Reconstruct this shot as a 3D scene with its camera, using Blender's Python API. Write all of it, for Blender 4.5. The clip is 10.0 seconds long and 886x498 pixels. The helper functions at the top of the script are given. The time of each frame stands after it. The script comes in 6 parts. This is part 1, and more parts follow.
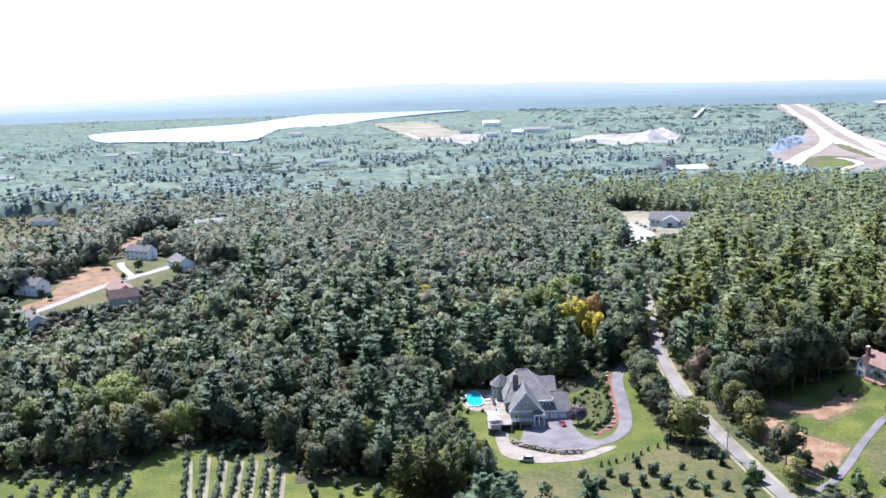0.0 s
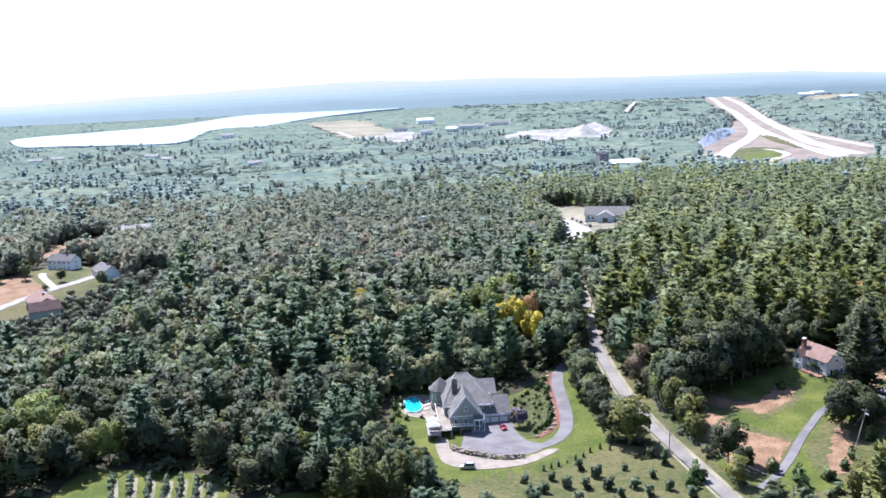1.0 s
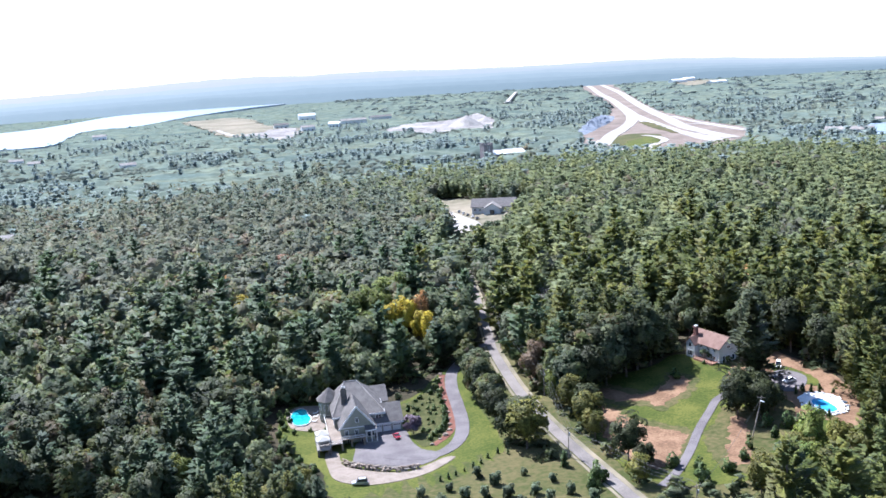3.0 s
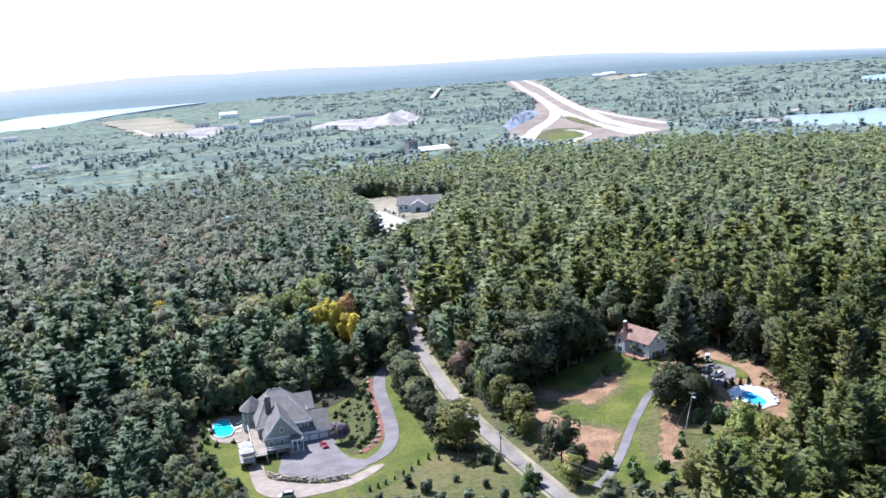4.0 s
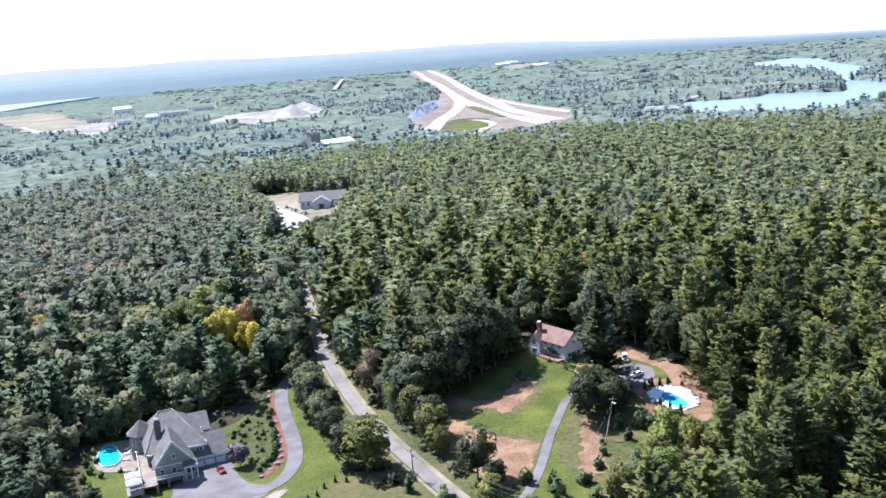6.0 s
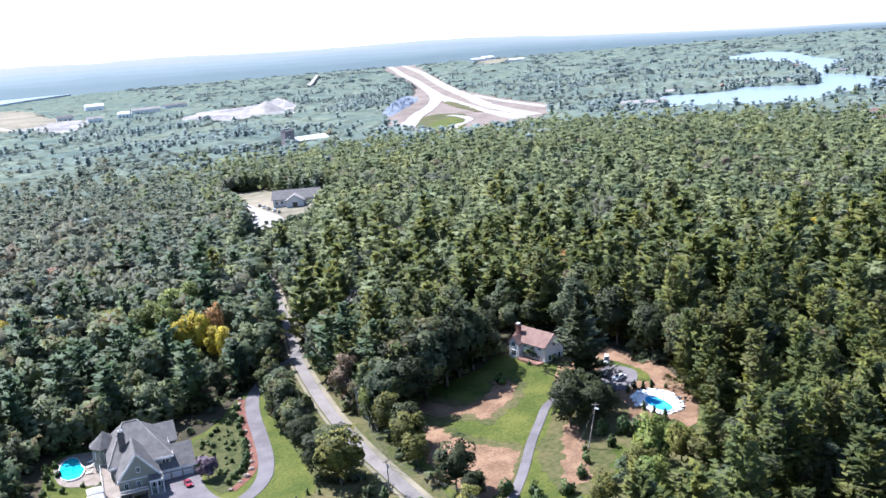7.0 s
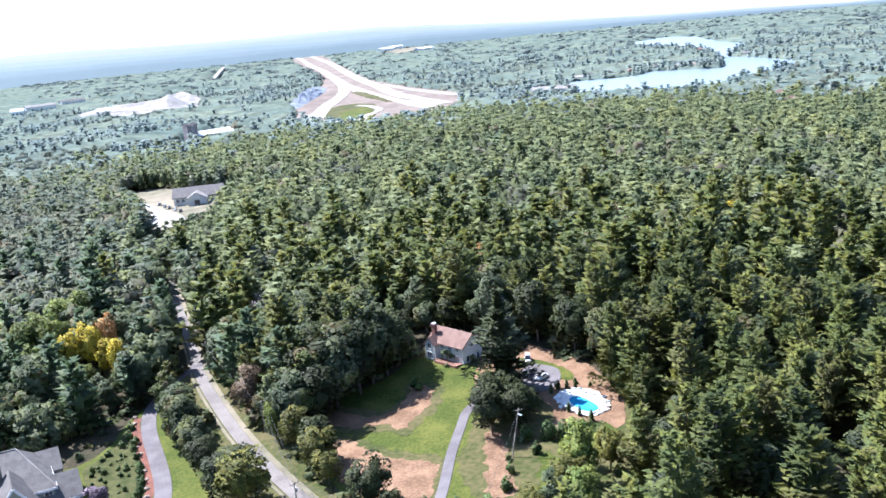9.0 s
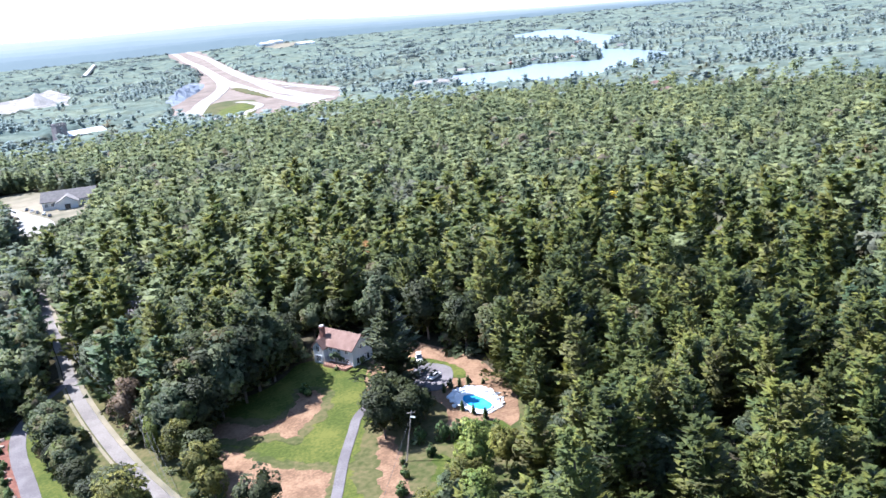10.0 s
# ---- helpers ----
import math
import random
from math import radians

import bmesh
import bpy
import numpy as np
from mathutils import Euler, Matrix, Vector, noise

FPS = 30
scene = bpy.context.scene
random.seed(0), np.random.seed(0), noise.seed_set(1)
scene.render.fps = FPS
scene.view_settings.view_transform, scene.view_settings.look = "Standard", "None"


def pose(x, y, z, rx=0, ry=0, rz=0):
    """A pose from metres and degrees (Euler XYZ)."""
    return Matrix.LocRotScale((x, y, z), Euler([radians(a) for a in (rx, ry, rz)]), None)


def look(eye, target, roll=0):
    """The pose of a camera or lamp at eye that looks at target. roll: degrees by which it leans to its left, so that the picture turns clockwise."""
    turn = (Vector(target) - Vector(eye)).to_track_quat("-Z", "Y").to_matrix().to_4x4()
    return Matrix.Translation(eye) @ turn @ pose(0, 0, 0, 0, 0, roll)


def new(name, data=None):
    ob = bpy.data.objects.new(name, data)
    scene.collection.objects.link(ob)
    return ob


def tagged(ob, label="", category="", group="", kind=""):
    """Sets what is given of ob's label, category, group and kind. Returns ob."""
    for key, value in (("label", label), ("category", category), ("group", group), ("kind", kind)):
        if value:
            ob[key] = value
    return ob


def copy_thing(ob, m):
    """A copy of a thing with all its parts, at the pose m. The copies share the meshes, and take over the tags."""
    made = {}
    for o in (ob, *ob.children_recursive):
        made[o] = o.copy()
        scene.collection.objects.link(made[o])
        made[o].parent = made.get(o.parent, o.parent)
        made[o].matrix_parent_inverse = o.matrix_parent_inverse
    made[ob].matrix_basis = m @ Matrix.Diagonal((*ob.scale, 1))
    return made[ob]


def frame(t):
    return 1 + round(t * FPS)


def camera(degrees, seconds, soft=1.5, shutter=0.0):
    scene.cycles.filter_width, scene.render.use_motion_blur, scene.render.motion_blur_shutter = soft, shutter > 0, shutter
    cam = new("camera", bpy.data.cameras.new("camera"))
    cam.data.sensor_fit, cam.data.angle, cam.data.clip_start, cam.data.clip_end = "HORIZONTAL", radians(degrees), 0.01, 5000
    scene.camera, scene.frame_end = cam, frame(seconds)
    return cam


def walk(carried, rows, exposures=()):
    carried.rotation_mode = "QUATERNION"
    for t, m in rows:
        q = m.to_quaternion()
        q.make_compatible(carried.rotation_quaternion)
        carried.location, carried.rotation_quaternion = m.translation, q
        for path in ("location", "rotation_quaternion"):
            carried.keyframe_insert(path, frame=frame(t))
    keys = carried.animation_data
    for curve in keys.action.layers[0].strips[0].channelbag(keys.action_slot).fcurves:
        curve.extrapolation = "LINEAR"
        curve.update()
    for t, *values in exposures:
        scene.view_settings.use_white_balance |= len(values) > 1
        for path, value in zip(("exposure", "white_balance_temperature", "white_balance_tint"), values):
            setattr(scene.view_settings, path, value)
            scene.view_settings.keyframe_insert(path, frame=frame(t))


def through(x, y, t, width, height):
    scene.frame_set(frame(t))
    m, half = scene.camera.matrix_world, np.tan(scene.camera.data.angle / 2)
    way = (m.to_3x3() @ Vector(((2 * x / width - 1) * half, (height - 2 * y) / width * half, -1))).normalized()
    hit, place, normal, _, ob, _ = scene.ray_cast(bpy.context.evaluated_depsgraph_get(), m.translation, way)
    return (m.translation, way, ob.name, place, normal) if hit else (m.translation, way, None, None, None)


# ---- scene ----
from mathutils import geometry

cam = camera(50.0, 10.0, soft=1.6)
PATH = [
    (0, (0.00, 0.00, 110.00), (0.00, 98.62, 93.47), -1.41),
    (0.5, (0.81, 3.81, 110.63), (4.25, 102.33, 93.83), -1.86),
    (1, (1.47, 8.68, 110.19), (8.00, 107.01, 93.21), -2.26),
    (1.5, (2.24, 13.40, 109.62), (11.52, 111.48, 92.46), -2.60),
    (2, (3.00, 16.79, 109.74), (15.15, 114.49, 92.24), -2.91),
    (3.5, (6.16, 28.73, 109.45), (27.58, 124.61, 90.84), -3.80),
    (4, (7.44, 32.88, 109.14), (32.81, 127.71, 90.08), -3.98),
    (4.5, (8.05, 36.68, 109.53), (37.30, 130.27, 89.92), -4.14),
    (5, (10.03, 41.72, 109.35), (41.78, 134.41, 89.31), -4.31),
    (5.5, (12.41, 46.69, 109.09), (45.71, 138.75, 88.69), -4.40),
    (7, (19.21, 61.22, 108.11), (55.66, 151.86, 86.74), -4.77),
    (7.5, (21.36, 65.45, 107.68), (59.40, 155.35, 85.96), -4.88),
    (8, (23.73, 69.75, 107.07), (63.08, 158.98, 84.97), -5.05),
    (8.5, (26.23, 73.76, 106.48), (67.30, 162.10, 83.94), -5.32),
    (9, (28.72, 77.93, 105.89), (72.93, 164.58, 82.73), -5.55),
    (9.5, (30.75, 81.36, 105.53), (79.39, 165.38, 81.56), -5.73),
    (10, (32.51, 83.76, 105.25), (86.56, 164.14, 80.40), -5.76),
]
walk(cam, [(t, look(eye, target, roll)) for t, eye, target, roll in PATH], [(0.0, 1.64, 5550, 16), (3.5, 1.52, 5550, 16), (7.0, 1.59, 5550, 16), (10.0, 1.82, 5550, 16)])

# ---- light ----
SUN_EL, SUN_AZ = 51.0, -27.0  # degrees; azimuth from +y, clockwise
to_sun = Vector((math.sin(radians(SUN_AZ)) * math.cos(radians(SUN_EL)), math.cos(radians(SUN_AZ)) * math.cos(radians(SUN_EL)), math.sin(radians(SUN_EL))))
world = bpy.data.worlds.new("world")
scene.world = world
world.use_nodes = True
wn = world.node_tree.nodes
sky = wn.new("ShaderNodeTexSky")
sky.sky_type = "NISHITA"
sky.sun_disc = False
sky.sun_elevation = radians(SUN_EL)
sky.sun_rotation = radians(SUN_AZ)
sky.air_density, sky.dust_density, sky.ozone_density = 1.0, 0.35, 1.2
wn["Background"].inputs["Strength"].default_value = 0.085
world.node_tree.links.new(sky.outputs["Color"], wn["Background"].inputs["Color"])
sun_data = bpy.data.lights.new("sun", "SUN")
sun_data.energy, sun_data.angle, sun_data.color = 4.7, radians(0.6), (1.0, 0.96, 0.90)
sun = new("sun", sun_data)
sun.matrix_world = look((0, 0, 300), Vector((0, 0, 300)) - to_sun)


# ---- materials ----
def mat(name, a, b, scale=1.0, rough=0.8, fine=12.0, bump=0.2, metal=0.0, spec=0.4, coord="Position", island=0.0, each=0.0, through=0.0, sheen=0.0):
    """Two colours mixed by coarse and fine noise, with optional variation per island or per object, bump and light that comes through."""
    m = bpy.data.materials.new(name)
    m.use_nodes = True
    n, l = m.node_tree.nodes, m.node_tree.links
    p = n["Principled BSDF"]
    if coord == "Position":
        where = n.new("ShaderNodeNewGeometry").outputs["Position"]
    else:
        where = n.new("ShaderNodeTexCoord").outputs["Object"]
    big, small = n.new("ShaderNodeTexNoise"), n.new("ShaderNodeTexNoise")
    big.inputs["Scale"].default_value, big.inputs["Detail"].default_value = scale, 4.0
    small.inputs["Scale"].default_value, small.inputs["Detail"].default_value = scale * fine, 3.0
    for t in (big, small):
        l.new(where, t.inputs["Vector"])
    half = n.new("ShaderNodeMath")
    half.operation = "MULTIPLY_ADD"
    half.inputs[1].default_value = 0.45
    l.new(small.outputs["Fac"], half.inputs[0])
    soft = n.new("ShaderNodeMath")
    soft.operation = "MULTIPLY"
    soft.inputs[1].default_value = 0.55
    l.new(big.outputs["Fac"], soft.inputs[0])
    l.new(soft.outputs[0], half.inputs[2])
    ramp = n.new("ShaderNodeMapRange")
    ramp.inputs["From Min"].default_value, ramp.inputs["From Max"].default_value = 0.40, 0.60
    l.new(half.outputs[0], ramp.inputs["Value"])
    mix = n.new("ShaderNodeMix")
    mix.data_type = "RGBA"
    mix.inputs["A"].default_value, mix.inputs["B"].default_value = (*a, 1), (*b, 1)
    l.new(ramp.outputs["Result"], mix.inputs["Factor"])
    colour = mix.outputs["Result"]
    for amount, source in ((island, "island"), (each, "each")):
        if amount:
            rnd = n.new("ShaderNodeNewGeometry").outputs["Random Per Island"] if source == "island" else n.new("ShaderNodeObjectInfo").outputs["Random"]
            rng = n.new("ShaderNodeMapRange")
            rng.inputs["To Min"].default_value, rng.inputs["To Max"].default_value = 1 - amount, 1 + amount
            l.new(rnd, rng.inputs["Value"])
            hsv = n.new("ShaderNodeHueSaturation")
            l.new(rng.outputs["Result"], hsv.inputs["Value"])
            l.new(colour, hsv.inputs["Color"])
            colour = hsv.outputs["Color"]
    l.new(colour, p.inputs["Base Color"])
    p.inputs["Roughness"].default_value, p.inputs["Metallic"].default_value = rough, metal
    p.inputs["Specular IOR Level"].default_value = spec
    if sheen:
        p.inputs["Sheen Weight"].default_value, p.inputs["Sheen Roughness"].default_value = sheen, 0.5
        p.inputs["Sheen Tint"].default_value = (0.8, 0.92, 1.0, 1)
    if bump:
        bn = n.new("ShaderNodeBump")
        bn.inputs["Strength"].default_value, bn.inputs["Distance"].default_value = bump, 0.3 / (scale * fine)
        l.new(half.outputs[0], bn.inputs["Height"])
        l.new(bn.outputs["Normal"], p.inputs["Normal"])
    if through:
        tr, ms = n.new("ShaderNodeBsdfTranslucent"), n.new("ShaderNodeMixShader")
        l.new(colour, tr.inputs["Color"])
        ms.inputs["Fac"].default_value = through
        l.new(p.outputs["BSDF"], ms.inputs[1])
        l.new(tr.outputs["BSDF"], ms.inputs[2])
        l.new(ms.outputs["Shader"], n["Material Output"].inputs["Surface"])
    return m


GROUND = mat("forest_floor", (0.03, 0.029, 0.016), (0.07, 0.055, 0.033), 0.06, 0.95, 14, spec=0.12)
GRASS = mat("grass", (0.046, 0.064, 0.012), (0.108, 0.112, 0.025), 0.09, 0.9, 14, spec=0.08)
BANK = mat("rough_bank_grass", (0.036, 0.045, 0.014), (0.088, 0.085, 0.034), 0.3, 0.95, 9, spec=0.08)
MEADOW = mat("dry_meadow", (0.046, 0.058, 0.016), (0.112, 0.094, 0.042), 0.045, 0.95, 14, spec=0.1)
DIRT = mat("bare_soil", (0.135, 0.08, 0.047), (0.245, 0.153, 0.092), 0.16, 0.95, 9, spec=0.1)
MULCH = mat("red_mulch", (0.12, 0.05, 0.036), (0.19, 0.088, 0.06), 0.4, 0.95, 8, spec=0.12)
ASPHALT = mat("worn_asphalt", (0.14, 0.124, 0.112), (0.21, 0.188, 0.168), 0.12, 0.9, 20, spec=0.1)
DRIVEWAY = mat("worn_driveway_asphalt", (0.112, 0.10, 0.10), (0.17, 0.153, 0.15), 0.16, 0.9, 18, spec=0.06)
PAVING = mat("tan_stone_paving", (0.175, 0.142, 0.112), (0.255, 0.212, 0.172), 0.4, 0.85, 8, spec=0.12)
# Tower brick, greyed and paled in the base colour to stand in for haze.
HAZED_BRICK = mat("hazed_grey_brick", (0.15, 0.135, 0.135), (0.22, 0.195, 0.19), 0.5, 0.9, 8)
GRAVEL = mat("pale_gravel", (0.26, 0.24, 0.215), (0.40, 0.37, 0.33), 0.05, 0.95, 16, spec=0.12)
CONCRETE = mat("pale_concrete", (0.19, 0.172, 0.155), (0.29, 0.27, 0.245), 0.2, 0.85, 12, spec=0.12)
STONE = mat("tan_stone", (0.15, 0.118, 0.09), (0.31, 0.255, 0.20), 0.6, 0.9, 6, each=0.25, spec=0.12)
DARKSTONE = mat("dark_stone", (0.06, 0.055, 0.05), (0.16, 0.14, 0.12), 0.5, 0.9, 6, island=0.2)
ROCKCUT = mat("blasted_rock", (0.13, 0.155, 0.19), (0.24, 0.265, 0.30), 0.03, 0.9, 10, bump=0.6)
SHINGLE = mat("grey_shingles", (0.10, 0.092, 0.086), (0.155, 0.143, 0.133), 0.5, 0.85, 10, bump=0.4, spec=0.12)
SHINGLE_BROWN = mat("brown_shingles", (0.162, 0.098, 0.077), (0.228, 0.147, 0.117), 0.5, 0.85, 10, bump=0.4, spec=0.12)
SIDING = mat("sage_siding", (0.25, 0.255, 0.205), (0.33, 0.335, 0.275), 0.3, 0.7, 10, spec=0.12)
WHITE = mat("white_paint", (0.66, 0.66, 0.645), (0.76, 0.76, 0.745), 0.4, 0.55, 10, bump=0.05)
CREAM = mat("cream_siding", (0.54, 0.54, 0.52), (0.64, 0.64, 0.61), 0.3, 0.7, 10, spec=0.12)
BRICK = mat("red_brick", (0.13, 0.06, 0.048), (0.21, 0.105, 0.08), 0.8, 0.9, 8)
GLASS = mat("dark_window_glass", (0.02, 0.025, 0.03), (0.04, 0.05, 0.06), 0.5, 0.08, 4, bump=0, spec=0.6)
WOOD = mat("weathered_pole_wood", (0.22, 0.18, 0.14), (0.34, 0.29, 0.24), 0.8, 0.9, 10)
REDWOOD = mat("red_stained_deck", (0.20, 0.10, 0.065), (0.28, 0.15, 0.10), 0.6, 0.8, 10)
BARK = mat("bark", (0.08, 0.06, 0.045), (0.17, 0.13, 0.10), 0.8, 0.95, 8)
WIRE = mat("black_cable", (0.02, 0.02, 0.02), (0.04, 0.04, 0.04), 1.0, 0.6, 4, bump=0)
POOLWATER = mat("pool_water", (0.015, 0.27, 0.32), (0.06, 0.42, 0.46), 0.25, 0.06, 6, bump=0.1, spec=0.5)
POOLBLUE = mat("blue_pool_water", (0.03, 0.26, 0.50), (0.08, 0.38, 0.60), 0.25, 0.06, 6, bump=0.1, spec=0.5)
# Pale base colour stands in for part of the sky's reflection on the lakes.
LAKE = mat("lake_water", (0.17, 0.215, 0.26), (0.22, 0.265, 0.31), 0.004, 0.3, 60, bump=0.3, spec=1.0)
CANVAS = mat("cream_canvas", (0.42, 0.40, 0.36), (0.52, 0.50, 0.46), 0.5, 0.8, 6, bump=0.05, through=0.2)
CARRED = mat("red_car_paint", (0.26, 0.012, 0.018), (0.32, 0.02, 0.028), 0.5, 0.25, 4, bump=0, spec=0.6)
CARWHITE = mat("white_car_paint", (0.76, 0.76, 0.75), (0.82, 0.82, 0.81), 0.5, 0.25, 4, bump=0, spec=0.6)
CARDARK = mat("dark_car_paint", (0.03, 0.035, 0.045), (0.05, 0.055, 0.065), 0.5, 0.25, 4, bump=0, spec=0.6)
CARSILVER = mat("silver_car_paint", (0.42, 0.44, 0.46), (0.52, 0.54, 0.56), 0.5, 0.3, 4, bump=0, metal=0.4)
TYRE = mat("black_rubber", (0.015, 0.015, 0.015), (0.03, 0.03, 0.03), 2.0, 0.9, 4, bump=0)
LAMPGLASS = mat("lamp_glass", (0.7, 0.7, 0.68), (0.8, 0.8, 0.78), 1.0, 0.2, 4, bump=0)


def foliage(name, *tones, scale=0.13, sheen=0.04, through=0.36, island=0.28, leaf=2.6, rough=0.45, spec=0.2):
    """Leaves in several tones, which change from tree to tree and from leaf to leaf; some light comes through."""
    m = bpy.data.materials.new(name)
    m.use_nodes = True
    n, l = m.node_tree.nodes, m.node_tree.links
    geo, tex, ramp = n.new("ShaderNodeNewGeometry"), n.new("ShaderNodeTexNoise"), n.new("ShaderNodeValToRGB")
    tex.inputs["Scale"].default_value, tex.inputs["Detail"].default_value = scale, 1.0
    flat = n.new("ShaderNodeVectorMath")
    flat.operation = "MULTIPLY"
    flat.inputs[1].default_value = (1, 1, 0.25)
    l.new(geo.outputs["Position"], flat.inputs[0])
    l.new(flat.outputs["Vector"], tex.inputs["Vector"])
    l.new(tex.outputs["Fac"], ramp.inputs["Fac"])
    while len(ramp.color_ramp.elements) < len(tones):
        ramp.color_ramp.elements.new(0.5)
    for k, c in enumerate(tones):
        e = ramp.color_ramp.elements[k]
        e.position, e.color = 0.33 + 0.34 * k / max(1, len(tones) - 1), (*c, 1)
    colour = ramp.outputs["Color"]
    for rnd, amount in ((geo.outputs["Random Per Island"], island), (n.new("ShaderNodeObjectInfo").outputs["Random"], 0.26)):
        rng, hsv = n.new("ShaderNodeMapRange"), n.new("ShaderNodeHueSaturation")
        rng.inputs["To Min"].default_value, rng.inputs["To Max"].default_value = 1 - amount, 1 + amount
        l.new(rnd, rng.inputs["Value"])
        l.new(rng.outputs["Result"], hsv.inputs["Value"])
        l.new(colour, hsv.inputs["Color"])
        colour = hsv.outputs["Color"]
    # sprays of leaves: light and dark flecks with relief
    fleck, rng, hsv, bn = n.new("ShaderNodeTexNoise"), n.new("ShaderNodeMapRange"), n.new("ShaderNodeHueSaturation"), n.new("ShaderNodeBump")
    fleck.inputs["Scale"].default_value, fleck.inputs["Detail"].default_value = leaf, 2.0
    l.new(geo.outputs["Position"], fleck.inputs["Vector"])
    rng.inputs["From Min"].default_value, rng.inputs["From Max"].default_value = 0.36, 0.64
    rng.inputs["To Min"].default_value, rng.inputs["To Max"].default_value = 1 - rough, 1 + rough
    l.new(fleck.outputs["Fac"], rng.inputs["Value"])
    l.new(rng.outputs["Result"], hsv.inputs["Value"])
    l.new(colour, hsv.inputs["Color"])
    colour = hsv.outputs["Color"]
    bn.inputs["Strength"].default_value, bn.inputs["Distance"].default_value = (0.8 if leaf > 1 else 0.25), 0.6 / leaf
    l.new(fleck.outputs["Fac"], bn.inputs["Height"])
    p = n["Principled BSDF"]
    l.new(bn.outputs["Normal"], p.inputs["Normal"])
    l.new(colour, p.inputs["Base Color"])
    p.inputs["Roughness"].default_value, p.inputs["Specular IOR Level"].default_value = 0.6 if spec else 1.0, spec
    p.inputs["Sheen Weight"].default_value, p.inputs["Sheen Roughness"].default_value = sheen, 0.5
    p.inputs["Sheen Tint"].default_value = (0.85, 0.94, 1.0, 1)
    tr, ms = n.new("ShaderNodeBsdfTranslucent"), n.new("ShaderNodeMixShader")
    l.new(colour, tr.inputs["Color"])
    ms.inputs["Fac"].default_value = through
    l.new(p.outputs["BSDF"], ms.inputs[1])
    l.new(tr.outputs["BSDF"], ms.inputs[2])
    l.new(ms.outputs["Shader"], n["Material Output"].inputs["Surface"])
    return m


PINE = foliage("pine_needles", (0.0478, 0.0659, 0.0211), (0.12, 0.134, 0.0315), (0.0681, 0.0913, 0.028), (0.17, 0.173, 0.0351), (0.128, 0.127, 0.042), island=0.2, sheen=0.0, through=0.42, rough=0.3)
OAK = foliage("oak_leaves", (0.0498, 0.0683, 0.0344), (0.127, 0.142, 0.0761), (0.0719, 0.0978, 0.0433), (0.149, 0.161, 0.0859), (0.127, 0.152, 0.0433), (0.152, 0.123, 0.0656), island=0.2, sheen=0.0, through=0.44, rough=0.3)
# Mid-distance pine needles, paled in the base colour to stand in for haze.
HAZED_HILLPINE = foliage("haze_paled_hill_pine_needles", (0.12, 0.153, 0.0829), (0.205, 0.227, 0.105), (0.153, 0.184, 0.0941), (0.241, 0.254, 0.105), scale=0.03, island=0.12, sheen=0.0, through=0.45, leaf=0.9, rough=0.18, spec=0.1)
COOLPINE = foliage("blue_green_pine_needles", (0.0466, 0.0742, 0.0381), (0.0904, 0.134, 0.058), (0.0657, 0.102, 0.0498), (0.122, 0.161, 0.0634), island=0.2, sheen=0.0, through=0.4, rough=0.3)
# Valley pines and hill oaks likewise carry haze as paleness in their colour.
HAZED_COOLPINE = foliage("haze_paled_dark_pine_needles", (0.0879, 0.114, 0.0859), (0.153, 0.175, 0.114), (0.116, 0.143, 0.103), (0.185, 0.19, 0.119), scale=0.03, island=0.12, sheen=0.0, through=0.45, leaf=0.9, rough=0.18, spec=0.1)
HAZED_HILLOAK = foliage("haze_paled_hill_oak_leaves", (0.116, 0.132, 0.098), (0.194, 0.196, 0.13), (0.147, 0.161, 0.114), (0.174, 0.182, 0.107), (0.201, 0.167, 0.114), scale=0.05, island=0.12, sheen=0.0, through=0.45, leaf=0.9, rough=0.2, spec=0.1)
EARTHWORK = mat("graded_earth", (0.135, 0.105, 0.085), (0.225, 0.18, 0.145), 0.012, 0.95, 9, spec=0.1)
QUARRYSTONE = mat("quarry_gravel", (0.13, 0.12, 0.112), (0.31, 0.285, 0.26), 0.014, 0.95, 8, spec=0.1)
STUBBLE = mat("tan_stubble", (0.13, 0.12, 0.08), (0.24, 0.205, 0.145), 0.012, 0.95, 9, spec=0.1)
# Dark needles for spruces; on broad trees the darkness stands in for shade.
DARKLEAF = foliage("dark_spruce_and_shaded_leaves", (0.026, 0.034, 0.014), (0.066, 0.075, 0.028), sheen=0.0)
OLIVELEAF = foliage("olive_leaves", (0.0918, 0.103, 0.021), (0.216, 0.196, 0.0413), scale=0.4)
LIMELEAF = foliage("sunny_green_leaves", (0.092, 0.132, 0.027), (0.193, 0.208, 0.045), scale=0.3)
GOLDLEAF = foliage("golden_autumn_leaves", (0.363, 0.277, 0.0295), (0.533, 0.443, 0.0492), scale=0.4)
ORANGELEAF = foliage("orange_autumn_leaves", (0.34, 0.178, 0.0595), (0.425, 0.246, 0.102), scale=0.4)
BROWNLEAF = foliage("brown_dying_leaves", (0.15, 0.10, 0.06), (0.22, 0.16, 0.10), scale=0.4)
PLUMLEAF = foliage("plum_leaves", (0.10, 0.065, 0.085), (0.21, 0.16, 0.19), scale=0.6)
SHRUBLEAF = foliage("shrub_leaves", (0.05, 0.085, 0.025), (0.12, 0.165, 0.05), scale=0.5)
BLUEBUSH = foliage("grey_green_bush_leaves", (0.0864, 0.117, 0.0612), (0.173, 0.207, 0.119), scale=0.5, through=0.5)
